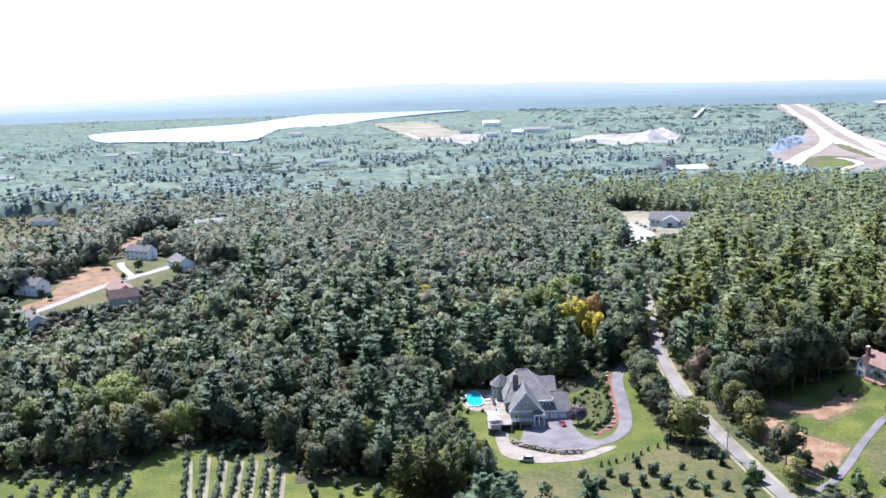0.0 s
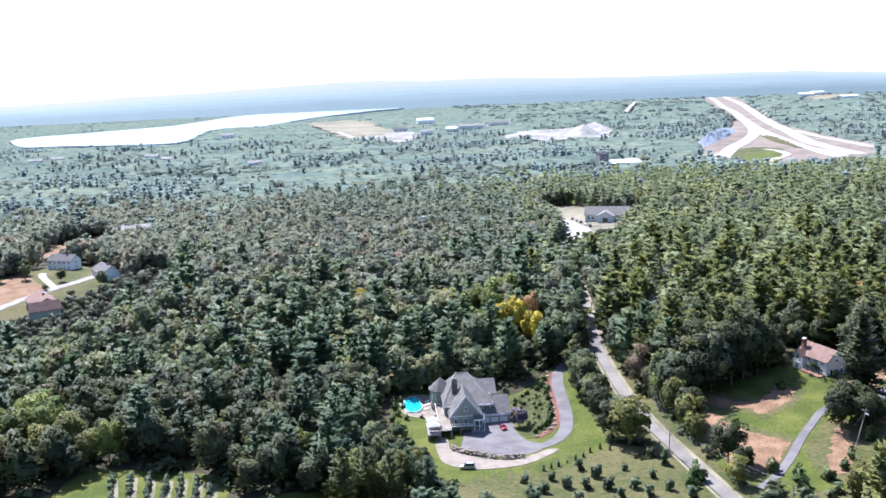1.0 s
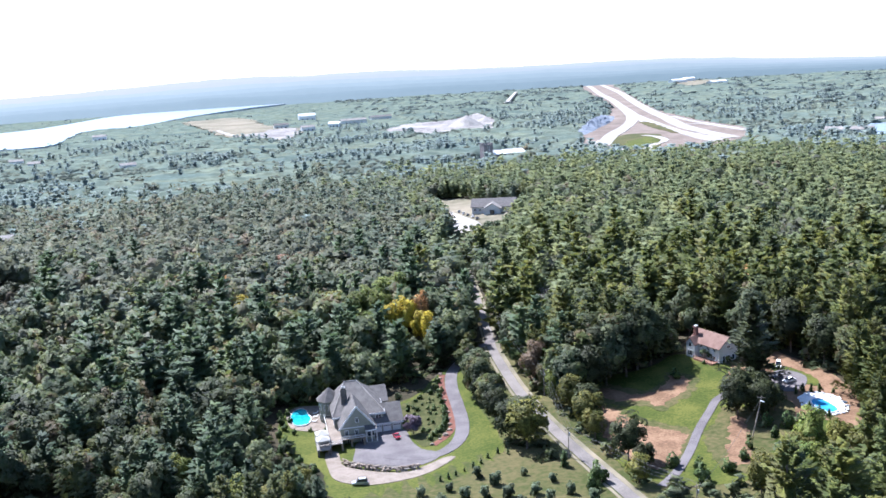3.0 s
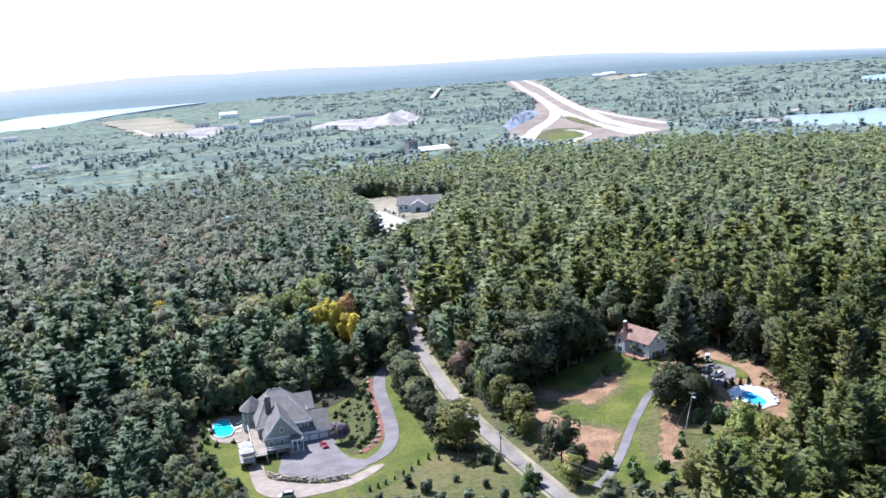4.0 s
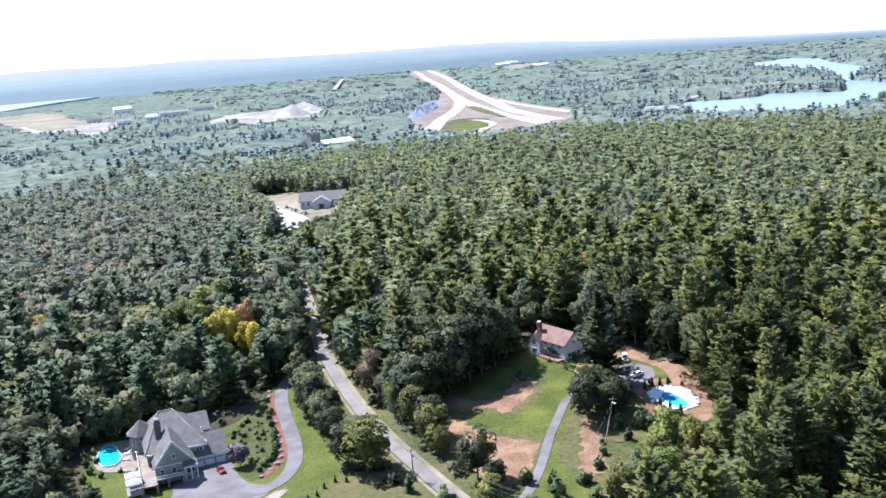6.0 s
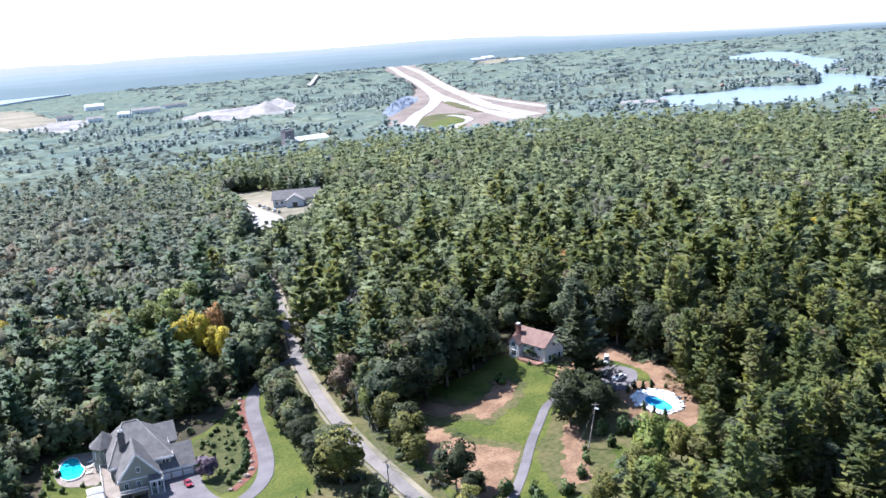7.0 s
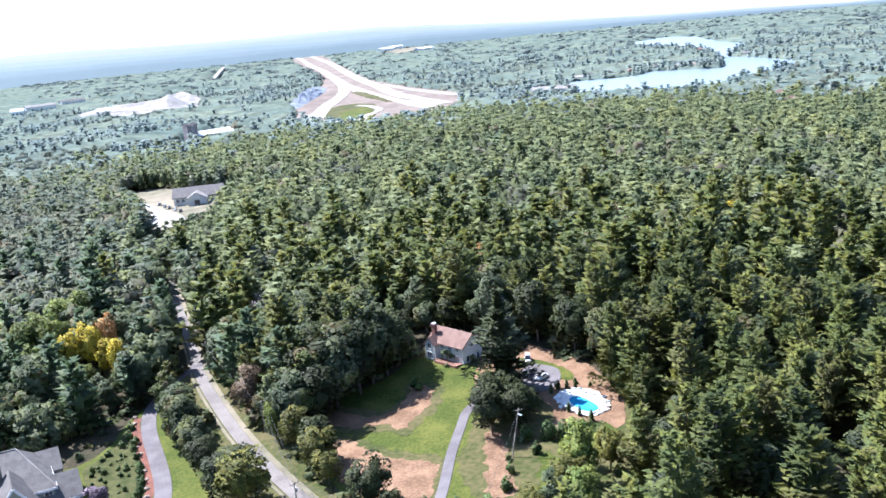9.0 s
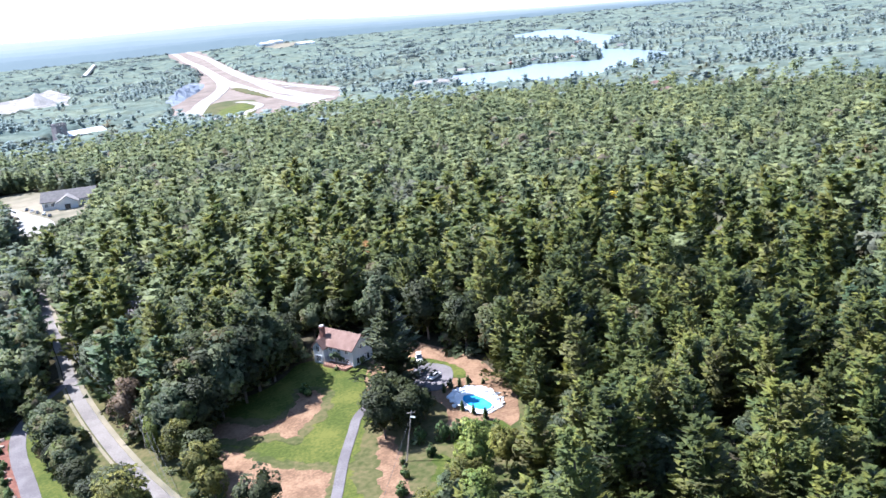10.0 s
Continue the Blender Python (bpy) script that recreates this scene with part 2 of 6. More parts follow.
# Distant leaf tones made paler and bluer: haze put into the base colour.
HAZED_FARLEAF = foliage("haze_tinted_woods_leaves", (0.132, 0.171, 0.146), (0.183, 0.22, 0.169), (0.15, 0.19, 0.158), (0.201, 0.232, 0.169), (0.137, 0.178, 0.153), scale=0.006, sheen=0.0, island=0.0, through=0.2, leaf=0.05, rough=0.22, spec=0.0)
HAZED_FARPINE = foliage("haze_tinted_pine_needles", (0.169, 0.212, 0.206), (0.231, 0.269, 0.237), scale=0.01, sheen=0.0, island=0.06, through=0.55, leaf=0.3, rough=0.15, spec=0.0)
HAZED_FAROAK = foliage("haze_tinted_oak_leaves", (0.192, 0.227, 0.193), (0.264, 0.288, 0.217), (0.227, 0.257, 0.203), scale=0.02, sheen=0.0, island=0.08, through=0.5, leaf=0.3, rough=0.2, spec=0.0)
GREYLEAF = foliage("bare_grey_twigs", (0.22, 0.19, 0.19), (0.32, 0.29, 0.28), scale=0.4)
RUSTLEAF = foliage("rusty_autumn_leaves", (0.23, 0.12, 0.075), (0.31, 0.18, 0.11), scale=0.4)


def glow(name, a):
    """Glowing backdrop at the horizon, far outside the place: haze, paler towards the sun, is put into its emission
    colour.
    """
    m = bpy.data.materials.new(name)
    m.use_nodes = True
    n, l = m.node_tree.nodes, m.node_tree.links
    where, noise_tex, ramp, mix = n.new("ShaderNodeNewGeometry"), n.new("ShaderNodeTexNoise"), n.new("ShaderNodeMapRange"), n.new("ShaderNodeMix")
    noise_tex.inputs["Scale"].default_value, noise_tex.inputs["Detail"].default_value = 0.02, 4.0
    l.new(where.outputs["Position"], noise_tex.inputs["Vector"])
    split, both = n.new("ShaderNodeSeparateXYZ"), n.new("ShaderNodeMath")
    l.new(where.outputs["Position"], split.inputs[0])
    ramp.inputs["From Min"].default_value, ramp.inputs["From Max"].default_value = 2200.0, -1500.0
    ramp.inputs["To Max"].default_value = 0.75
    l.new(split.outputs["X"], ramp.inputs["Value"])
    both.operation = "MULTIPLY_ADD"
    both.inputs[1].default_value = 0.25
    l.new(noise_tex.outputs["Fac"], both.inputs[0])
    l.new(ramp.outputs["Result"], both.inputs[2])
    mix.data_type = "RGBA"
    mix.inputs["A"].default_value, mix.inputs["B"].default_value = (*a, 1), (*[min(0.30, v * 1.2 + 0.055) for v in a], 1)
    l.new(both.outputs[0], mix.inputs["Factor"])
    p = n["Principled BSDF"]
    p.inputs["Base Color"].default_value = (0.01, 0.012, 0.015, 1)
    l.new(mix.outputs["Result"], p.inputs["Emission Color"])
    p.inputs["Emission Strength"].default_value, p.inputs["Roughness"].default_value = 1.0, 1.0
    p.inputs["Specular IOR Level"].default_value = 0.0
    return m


HAZES = [glow("haze_glow", c) for c in ((0.105, 0.142, 0.155), (0.126, 0.164, 0.178), (0.149, 0.188, 0.202), (0.175, 0.213, 0.228), (0.204, 0.240, 0.254), (0.236, 0.267, 0.278))]


# ---- small tools ----
def part(name, bm, material, parent=None, label="", smooth=False):
    me = bpy.data.meshes.new(name)
    bm.normal_update()
    bm.to_mesh(me)
    bm.free()
    me.materials.append(material)
    if smooth:
        me.polygons.foreach_set("use_smooth", [True] * len(me.polygons))
    ob = new(name, me)
    ob.parent = parent
    return tagged(ob, label)


def thing(name, m, label, category, group="", kind=""):
    ob = new(name)
    ob.matrix_world = m
    return tagged(ob, label, category, group, kind)


def box(bm, x0, x1, y0, y1, z0, z1, bevel=0.0):
    r = bmesh.ops.create_cube(bm, size=1)
    for v in r["verts"]:
        v.co = Vector((x0 + (v.co.x + 0.5) * (x1 - x0), y0 + (v.co.y + 0.5) * (y1 - y0), z0 + (v.co.z + 0.5) * (z1 - z0)))
    if bevel:
        edges = list({e for v in r["verts"] for e in v.link_edges})
        bmesh.ops.bevel(bm, geom=edges, offset=bevel, segments=2, affect="EDGES")
    return bm


def boxed(*sizes, bevel=0.0):
    return box(bmesh.new(), *sizes, bevel=bevel)


def solid(faces):
    """A mesh from faces given as lists of corner places, with shared corners merged."""
    bm = bmesh.new()
    for f in faces:
        bm.faces.new([bm.verts.new(p) for p in f])
    bmesh.ops.remove_doubles(bm, verts=bm.verts, dist=0.002)
    bmesh.ops.recalc_face_normals(bm, faces=bm.faces)
    return bm


def rod(bm, a, b, r0, r1=None, sides=8):
    a, b = Vector(a), Vector(b)
    q = (b - a).to_track_quat("Z", "Y")
    r = bmesh.ops.create_cone(bm, cap_ends=True, segments=sides, radius1=r0, radius2=r0 if r1 is None else r1, depth=(b - a).length)
    bmesh.ops.transform(bm, matrix=Matrix.Translation((a + b) / 2) @ q.to_matrix().to_4x4(), verts=r["verts"])
    return bm


def terrain(x, y):
    def g(cx, cy, sx, sy):
        return np.exp(-(((x - cx) / sx) ** 2) - ((y - cy) / sy) ** 2)
    return -8 * g(30, 340, 90, 110) + 4 * g(195, 350, 80, 100) + 17 * g(400, 690, 240, 250) + 14 * g(-195, 540, 110, 120) + 8 * g(-500, 2950, 440, 1050)


def curve(points, step=2.0):
    """A smooth line through the points."""
    p = [Vector(q) for q in points]
    p = [2 * p[0] - p[1], *p, 2 * p[-1] - p[-2]]
    out = []
    for a, b, c, d in zip(p, p[1:], p[2:], p[3:]):
        n = max(2, int((c - b).length / step))
        for i in range(n):
            t = i / n
            out.append(0.5 * (2 * b + (c - a) * t + (2 * a - 5 * b + 4 * c - d) * t * t + (3 * b - a - 3 * c + d) * t**3))
    return out + [p[-2]]


def ring(points, step=2.0, ragged=0.0, seed=1):
    """A smooth closed outline through the points, ragged by so many metres."""
    p = [Vector((*q, 0)) for q in points]
    p = [p[-1], *p, p[0], p[1]]
    rng = random.Random(seed)
    out = []
    for a, b, c, d in zip(p, p[1:], p[2:], p[3:]):
        n = max(2, int((c - b).length / step))
        for i in range(n):
            t = i / n
            q = 0.5 * (2 * b + (c - a) * t + (2 * a - 5 * b + 4 * c - d) * t * t + (3 * b - a - 3 * c + d) * t**3)
            out.append((q.x + rng.uniform(-ragged, ragged), q.y + rng.uniform(-ragged, ragged)))
    return out


def inside(poly, xs, ys):
    hit = np.zeros(len(xs), bool)
    for (x0, y0), (x1, y1) in zip(poly, poly[1:] + poly[:1]):
        cross = (y0 > ys) != (y1 > ys)
        with np.errstate(divide="ignore", invalid="ignore"):
            hit ^= cross & (xs < (x1 - x0) * (ys - y0) / (y1 - y0) + x0)
    return hit


def patch(name, outline, material, lift, label, grid=4.0, level=None, thick=0.25):
    """A sheet with a smooth outline, laid on the ground, with a small edge."""
    xs, ys = zip(*outline)
    gx, gy = np.meshgrid(np.arange(min(xs), max(xs), grid), np.arange(min(ys), max(ys), grid))
    gx, gy = gx.ravel() + 0.013, gy.ravel() + 0.017
    keep = inside(list(outline), gx, gy)
    pts = [Vector(p) for p in outline] + [Vector(p) for p in zip(gx[keep], gy[keep])]
    n = len(outline)
    v, _, f, *_ = geometry.delaunay_2d_cdt(pts, [(i, (i + 1) % n) for i in range(n)], [], 1, 0.001)
    bm = bmesh.new()
    vs = [bm.verts.new((p.x, p.y, (terrain(p.x, p.y) if level is None else level) + lift)) for p in v]
    for t in f:
        face = bm.faces.new([vs[i] for i in t])
        if face.normal.z < 0 or (vs[t[1]].co - vs[t[0]].co).cross(vs[t[2]].co - vs[t[0]].co).z < 0:
            face.normal_flip()
    rim = [e for e in bm.edges if e.is_boundary]
    down = bmesh.ops.extrude_edge_only(bm, edges=rim)
    for q in down["geom"]:
        if isinstance(q, bmesh.types.BMVert):
            q.co.z -= thick
    return tagged(part(name, bm, material), label, name.replace("_", " "), kind="structure")


def strip(name, points, width, material, lift, label, step=3.0, thick=0.3, category=""):
    line = curve([(x, y, 0) for x, y in points], step)
    bm = bmesh.new()
    rows = []
    for i, p in enumerate(line):
        d = (line[min(i + 1, len(line) - 1)] - line[max(i - 1, 0)]).normalized()
        side = Vector((-d.y, d.x, 0))
        row = []
        for s, drop in ((-0.5, -thick), (-0.5, 0), (0, 0.04), (0.5, 0), (0.5, -thick)):
            q = p + side * width * s
            row.append(bm.verts.new((q.x, q.y, terrain(q.x, q.y) + lift + drop)))
        rows.append(row)
    for a, b in zip(rows, rows[1:]):
        for i in range(4):
            bm.faces.new((a[i + 1], a[i], b[i], b[i + 1]))
    bmesh.ops.recalc_face_normals(bm, faces=bm.faces)
    return tagged(part(name, bm, material), label, category or name.replace("_", " "), kind="structure")


# ---- ground, to the horizon ----
def ground_sheet():
    radii = [0] + [20 + 7 * i for i in range(70)] + [510 * 1.055**i for i in range(1, 43)]
    n = 200
    bm = bmesh.new()
    rows = []
    for r in radii:
        row = []
        for k in range(1 if r == 0 else n):
            a = 2 * math.pi * k / n
            x, y = 60 + r * math.sin(a), 200 + r * math.cos(a)
            z = terrain(x, y)
            if r > 700:
                z += (noise.noise((x / 420, y / 420, 3)) - 0.15) * 6 * min(1, (r - 700) / 600)
            row.append(bm.verts.new((x, y, float(z))))
        rows.append(row)
    for k in range(n):
        bm.faces.new((rows[0][0], rows[1][(k + 1) % n], rows[1][k]))
    for a, b in zip(rows[1:], rows[2:]):
        for k in range(n):
            bm.faces.new((a[k], a[(k + 1) % n], b[(k + 1) % n], b[k]))
    bmesh.ops.recalc_face_normals(bm, faces=bm.faces)
    ob = part("ground", bm, GROUND, smooth=True)
    return tagged(ob, "brown and green forest floor rolling to the horizon", "ground", kind="structure")


ground_sheet()

# clearings, as outlines in plan
MANSION_YARD = [(4, 352), (8, 362), (20, 362), (32, 358), (45, 352), (56, 360), (65, 374), (74, 377), (76, 360), (74, 335), (72, 310), (70, 292), (60, 280), (46, 274), (28, 272), (16, 276), (14, 300), (6, 312), (2, 330)]
LOWER_FIELD = [(30, 278), (50, 286), (66, 292), (80, 276), (86, 262), (92, 238), (88, 205), (60, 196), (36, 205), (18, 225), (15, 250), (20, 270)]
LAWN = [(97, 262), (98, 285), (101, 312), (113, 332), (136, 334), (150, 340), (160, 318), (160, 300), (150, 287), (140, 270), (146, 258), (140, 244), (120, 240), (104, 246)]
POOL_YARD = [(150, 300), (158, 318), (168, 324), (178, 330), (182, 318), (184.5, 300), (181.5, 280), (174, 266), (166, 259), (156, 258), (150, 266), (160, 280), (158, 292)]
ORCHARD = [(-140, 268), (-122, 266), (-98, 270), (-90, 289), (-72, 287), (-50, 281), (-44, 262), (-34, 267), (-16, 268), (-8, 258), (10, 230), (-20, 190), (-150, 190), (-160, 240)]
LEFT_YARDS = [(-222, 452), (-222, 478), (-210, 490), (-209, 520), (-206, 556), (-200, 580), (-186, 580), (-166, 576), (-146, 560), (-141, 530), (-149, 504), (-152, 490), (-156, 470), (-168, 455), (-186, 446), (-192, 424), (-206, 420)]
LEFT_FIELD = [(-245, 690), (-243, 756), (-218, 796), (-194, 720), (-188, 630), (-205, 640)]
FAR_FIELD = [(-440, 880), (-380, 925), (-330, 880), (-305, 800), (-288, 700), (-305, 655), (-340, 670), (-400, 770)]
PARKING = [(124, 625), (130, 700), (132, 770), (140, 805), (165, 800), (180, 740), (198, 712), (196, 676), (166, 640), (140, 618)]
TOWER_YARD = [(238, 1070), (244, 1130), (285, 1200), (325, 1205), (312, 1150), (290, 1110), (262, 1060)]
TAN_FIELD = [(-200, 2901), (-149, 3010), (-69, 3110), (-14, 2924), (15, 2553), (60, 2220), (105, 2170), (85, 1900), (50, 1760), (-40, 1970), (-100, 2286)]
QUARRY = [(225, 1816), (323, 2020), (428, 2070), (540, 2320), (490, 1960), (410, 1640), (355, 1690), (302, 1630)]
CORRIDOR = [(1560, 4500), (1720, 4500), (1235, 3093), (844, 1962), (764, 1672), (725, 1497), (685, 1258), (632, 1165), (570, 1070), (500, 1000), (420, 940), (400, 1000), (408, 1170), (507, 1465), (590, 1641), (722, 1892), (901, 2388), (1037, 2854)]
RIGHT_LAKE = [(713, 1041), (688, 1000), (720, 975), (741, 940), (762, 905), (802, 885), (877, 930), (950, 955), (1022, 970), (1110, 1050), (1165, 1189), (1203, 1277), (1391, 1430), (1440, 1420), (1564, 1659), (1813, 2019), (1848, 2154), (1640, 2078), (1486, 1817), (1409, 1594), (1283, 1387), (1072, 1149), (1002, 1083), (982, 1131), (951, 1178), (915, 1147), (877, 1151), (844, 1174), (821, 1188)]
LEFT_LAKE = [(-760, 2138), (-684, 2110), (-420, 2030), (-430, 2400), (-440, 2700), (-330, 2820), (-205, 3492), (-25, 4097), (140, 4480), (110, 4520), (-60, 4500), (-300, 4420), (-547, 4281), (-620, 3600), (-660, 3175), (-795, 2872), (-935, 2590)]
FAR_MEADOW = [(1560, 3280), (1760, 3420), (1980, 3900), (1900, 4100), (1700, 3700)]
ROAD = [(97, 150), (94, 200), (91, 250), (89, 285), (88, 310), (88, 335), (89, 362), (91, 390), (95, 415), (99, 445), (104, 480), (112, 530)]
SMALL_ROAD = [(-216, 430), (-203, 447), (-195, 458), (-185, 480), (-178, 496), (-170, 512), (-163, 527), (-155, 553)]
CLEARINGS = [MANSION_YARD, LOWER_FIELD, LAWN, POOL_YARD, ORCHARD, LEFT_YARDS, LEFT_FIELD, FAR_FIELD, PARKING, TOWER_YARD, TAN_FIELD, QUARRY, CORRIDOR, RIGHT_LAKE, LEFT_LAKE, FAR_MEADOW]

patch("yard_lawn", ring(MANSION_YARD, 3, 0.5), GRASS, 0.10, "green mown lawn sloping round the grey mansion", 5)
patch("meadow", ring(LOWER_FIELD, 3, 0.6), MEADOW, 0.10, "rough dry grass meadow dotted with young bushes", 5)
patch("front_lawn", ring(LAWN, 3, 0.6), GRASS, 0.10, "green lawn with bare tan patches before the white house", 5)
patch("pool_yard", ring(POOL_YARD, 3, 0.6), DIRT, 0.10, "bare tan soil round the blue pool", 5)
patch("orchard_field", ring(ORCHARD, 4, 0.8), GRASS, 0.10, "grassy tree nursery field with bare strips", 6)
patch("verge_grass", ring([(69, 236), (70, 270), (70, 300), (71, 340), (76, 384), (88, 398), (97, 392), (101, 350), (103, 320), (101, 290), (100, 262), (104, 236)], 4, 0.5), MEADOW, 0.06, "rough dry verge beside the country road", 5)
patch("scrub_ground", ring([(98, 200), (98, 262), (128, 266), (150, 300), (162, 300), (186, 266), (172, 236), (152, 230), (140, 200)], 4, 0.5), MEADOW, 0.05, "scrubby grass below the pool yard", 5)
patch("left_yards", ring(LEFT_YARDS, 5, 0.8), MEADOW, 0.10, "dry grass yards of a small suburban street", 8)
patch("hay_field", ring(LEFT_FIELD, 6, 1.0), DIRT, 0.10, "tan mown field among trees", 10)
patch("far_field", ring(FAR_FIELD, 8, 1.5), MEADOW, 0.10, "pale grass field at the edge of the woods", 12)
patch("parking_ground", ring(PARKING, 6, 1.0), STUBBLE, 0.10, "dry grass round a pale parking lot", 10)
patch("tower_yard", ring(TOWER_YARD, 8, 1.0), GRAVEL, 0.12, "pale gravel yard by the brick tower", 14)
patch("tan_field", ring(TAN_FIELD, 25, 14), STUBBLE, 7.5, "broad tan field far off in the woods", 60, thick=12)
patch("quarry", ring(QUARRY, 25, 12), QUARRYSTONE, 7.5, "pale bare gravel pit far off", 60, thick=12)
patch("highway_corridor", ring(CORRIDOR, 25, 6), EARTHWORK, 7.5, "bare earth corridor of a highway being built", 50, thick=12)
patch("construction_pads", ring([(-35, 1984), (18, 2102), (42, 2178), (93, 2167), (78, 1923), (52, 1778), (16, 1868)], 20, 9), QUARRYSTONE, 7.9, "white gravel pads beside a tan field", 50, thick=2)
patch("green_slope", ring([(472, 1247), (529, 1309), (547, 1271), (539, 1227), (450, 1050), (430, 1131)], 20, 2), MEADOW, 7.9, "grassy slope inside the highway works", 40, thick=2)
patch("green_median", ring([(470, 1180), (505, 1215), (522, 1231), (500, 1150), (470, 1110), (440, 1070), (430, 1090)], 15, 3), GRASS, 8.3, "green strip inside the highway works", 40, thick=1)
patch("green_median", ring([(630, 1520), (645, 1525), (600, 1340), (575, 1260), (585, 1340)], 15, 3), MEADOW, 8.3, "grassy strip between the carriageways", 40, thick=1)
patch("far_meadow", ring(FAR_MEADOW, 25, 12), STUBBLE, 7.5, "pale meadow near the horizon", 60, thick=12)
patch("lake", ring(RIGHT_LAKE, 18, 2), LAKE, 0, "blue lake with wooded shores and an island spit", 60, level=7.0, thick=14)
patch("bright_lake", ring(LEFT_LAKE, 30, 3), LAKE, 0, "long lake shining white under the sun", 80, level=13.5, thick=18)

DRIVE = [(94, 399), (84, 393), (77, 383), (71, 373), (67.6, 358), (65.8, 339), (63.8, 322), (60.8, 310), (56, 302), (50, 298), (43, 299), (36, 304)]
strip("road", ROAD, 3.7, ASPHALT, 0.22, "sunlit grey two-lane country road with sandy shoulders", category="road")
strip("driveway", [(x - 0.6, y) for x, y in DRIVE], 4.6, DRIVEWAY, 0.24, "grey curving driveway edged with red mulch", category="driveway")
patch("apron", ring([(26, 312), (27, 318), (33, 325), (43.5, 325.5), (44.5, 314), (46.5, 305), (50, 301), (50, 295.5), (46, 292.5), (40.5, 290.6), (36, 293), (30, 296.2), (25.4, 299), (24.5, 304)], 1.5), DRIVEWAY, 0.20, "grey asphalt parking apron before the garage", 3)
patch("lower_drive", ring([(16.6, 313), (16.4, 300), (17.6, 290), (22, 284.4), (28, 281.6), (36, 281.6), (43, 283.4), (49.5, 287.8), (55, 293.6), (51.5, 294.6), (46, 291), (40.5, 288.2), (34.5, 289.2), (28.5, 293), (24, 297), (21, 301), (20.4, 313)], 1.5), PAVING, 0.23, "pale concrete lower drive curving below the stone wall", 3)
strip("house_driveway", [(101, 246), (108, 252), (117, 263), (127, 277), (136, 288), (142, 295), (150, 299), (160, 298), (170, 300)], 2.7, DRIVEWAY, 0.24, "grey straight driveway to the white house", category="driveway")
patch("parking_pad", ring([(160, 296), (164, 304), (172, 308), (176, 300), (171, 292), (165, 290)], 1.5), DRIVEWAY, 0.26, "grey parking pad beside the pool", 3)
strip("street", SMALL_ROAD, 5.2, CONCRETE, 0.25, "pale suburban street between the houses", category="street")
patch("parking_lot", ring([(134, 762), (141, 758), (143, 735), (146, 700), (150, 668), (148, 645), (139, 632), (130, 634), (132, 680), (134, 730)], 5), GRAVEL, 0.30, "pale sunlit parking lot in the woods", 10)

for line, wide in (
    ([(1596, 4500), (1391, 3846), (1143, 3092), (979, 2562), (843, 2149), (731, 1818), (653, 1614), (584, 1467), (506, 1325), (423, 1150)], 16),
    ([(1670, 4500), (1585, 4251), (1224, 3124), (951, 2331), (803, 1890), (714, 1608), (646, 1402), (612, 1261), (585, 1120)], 17),
    ([(861, 2194), (701, 1707), (638, 1508), (597, 1329), (578, 1204), (558, 1090)], 12),
    ([(740, 1640), (702, 1483), (682, 1356), (660, 1230)], 8),
    ([(420, 1010), (466, 1095), (513, 1162), (530, 1234), (526, 1264)], 8),
    ([(650, 1417), (680, 1399), (670, 1310), (658, 1224)], 8),
    ([(738, 1824), (657, 1542), (574, 1223), (545, 1090)], 10),
    ([(555, 1404), (480, 1270), (411, 1140), (420, 1010)], 12),
    ([(-84, 2286), (-60, 2120), (-35, 1984)], 8),
):
    strip("carriageway", line, wide * 1.25, GRAVEL, 8.1, "pale unfinished concrete carriageway of the new highway", 20, 0.6, "carriageway")
strip("far_road", [(736, 2783), (931, 3428), (1079, 3916), (1200, 4300)], 12, GRAVEL, 10, "pale straight road cut through far woods", 40, 8, "road")


# ---- trees ----
def tris_at(rng, where, normal, size, spread=0.55):
    """One leafy triangle at every place, facing about its normal."""
    n = normal + rng.normal(0, spread, normal.shape) + (0, 0, 0.35)
    n /= np.linalg.norm(n, axis=1, keepdims=True) + 1e-9
    a = np.cross(n, rng.normal(0, 1, n.shape))
    a /= np.linalg.norm(a, axis=1, keepdims=True) + 1e-9
    b = np.cross(n, a)
    s = (size * rng.uniform(0.6, 1.4, len(where)))[:, None]
    c0 = where + a * s * 0.75
    c1 = where - a * s * 0.45 + b * s * 0.62
    c2 = where - a * s * 0.45 - b * s * 0.62
    return np.stack([c0, c1, c2], 1)


ICO = bmesh.new()
bmesh.ops.create_icosphere(ICO, subdivisions=1, radius=1)
ICO_TRIS = np.array([[v.co[:] for v in f.verts] for f in ICO.faces])
ICO.free()
ICO = bmesh.new()
bmesh.ops.create_icosphere(ICO, subdivisions=2, radius=1)
ICO_FINE = np.array([[v.co[:] for v in f.verts] for f in ICO.faces])
ICO.free()


def wobble(t, seed, amount=0.25):
    """Pushes the corners of triangles in and out, alike for the same corner."""
    k = np.sin(t[..., 0] * 5.1 + seed) + np.sin(t[..., 1] * 4.7 + 2 * seed) + np.sin(t[..., 2] * 5.5 + 3 * seed)
    return t * (1 + amount * k[..., None] / 2)


def dome(seed, leaves=12, size=0.62):
    """A far tree of height 1: a low heap of leafy triangles that mostly face up."""
    rng = np.random.default_rng(seed)
    a, r = rng.uniform(0, 6.283, leaves), np.sqrt(rng.uniform(0, 1, leaves))
    where = np.stack([np.cos(a) * r * 0.8, np.sin(a) * r * 0.8, 0.95 - 0.55 * r * r], 1)
    n = np.stack([np.cos(a) * r, np.sin(a) * r, np.full(leaves, 0.9)], 1)
    return tris_at(rng, where, n, size, 0.35)


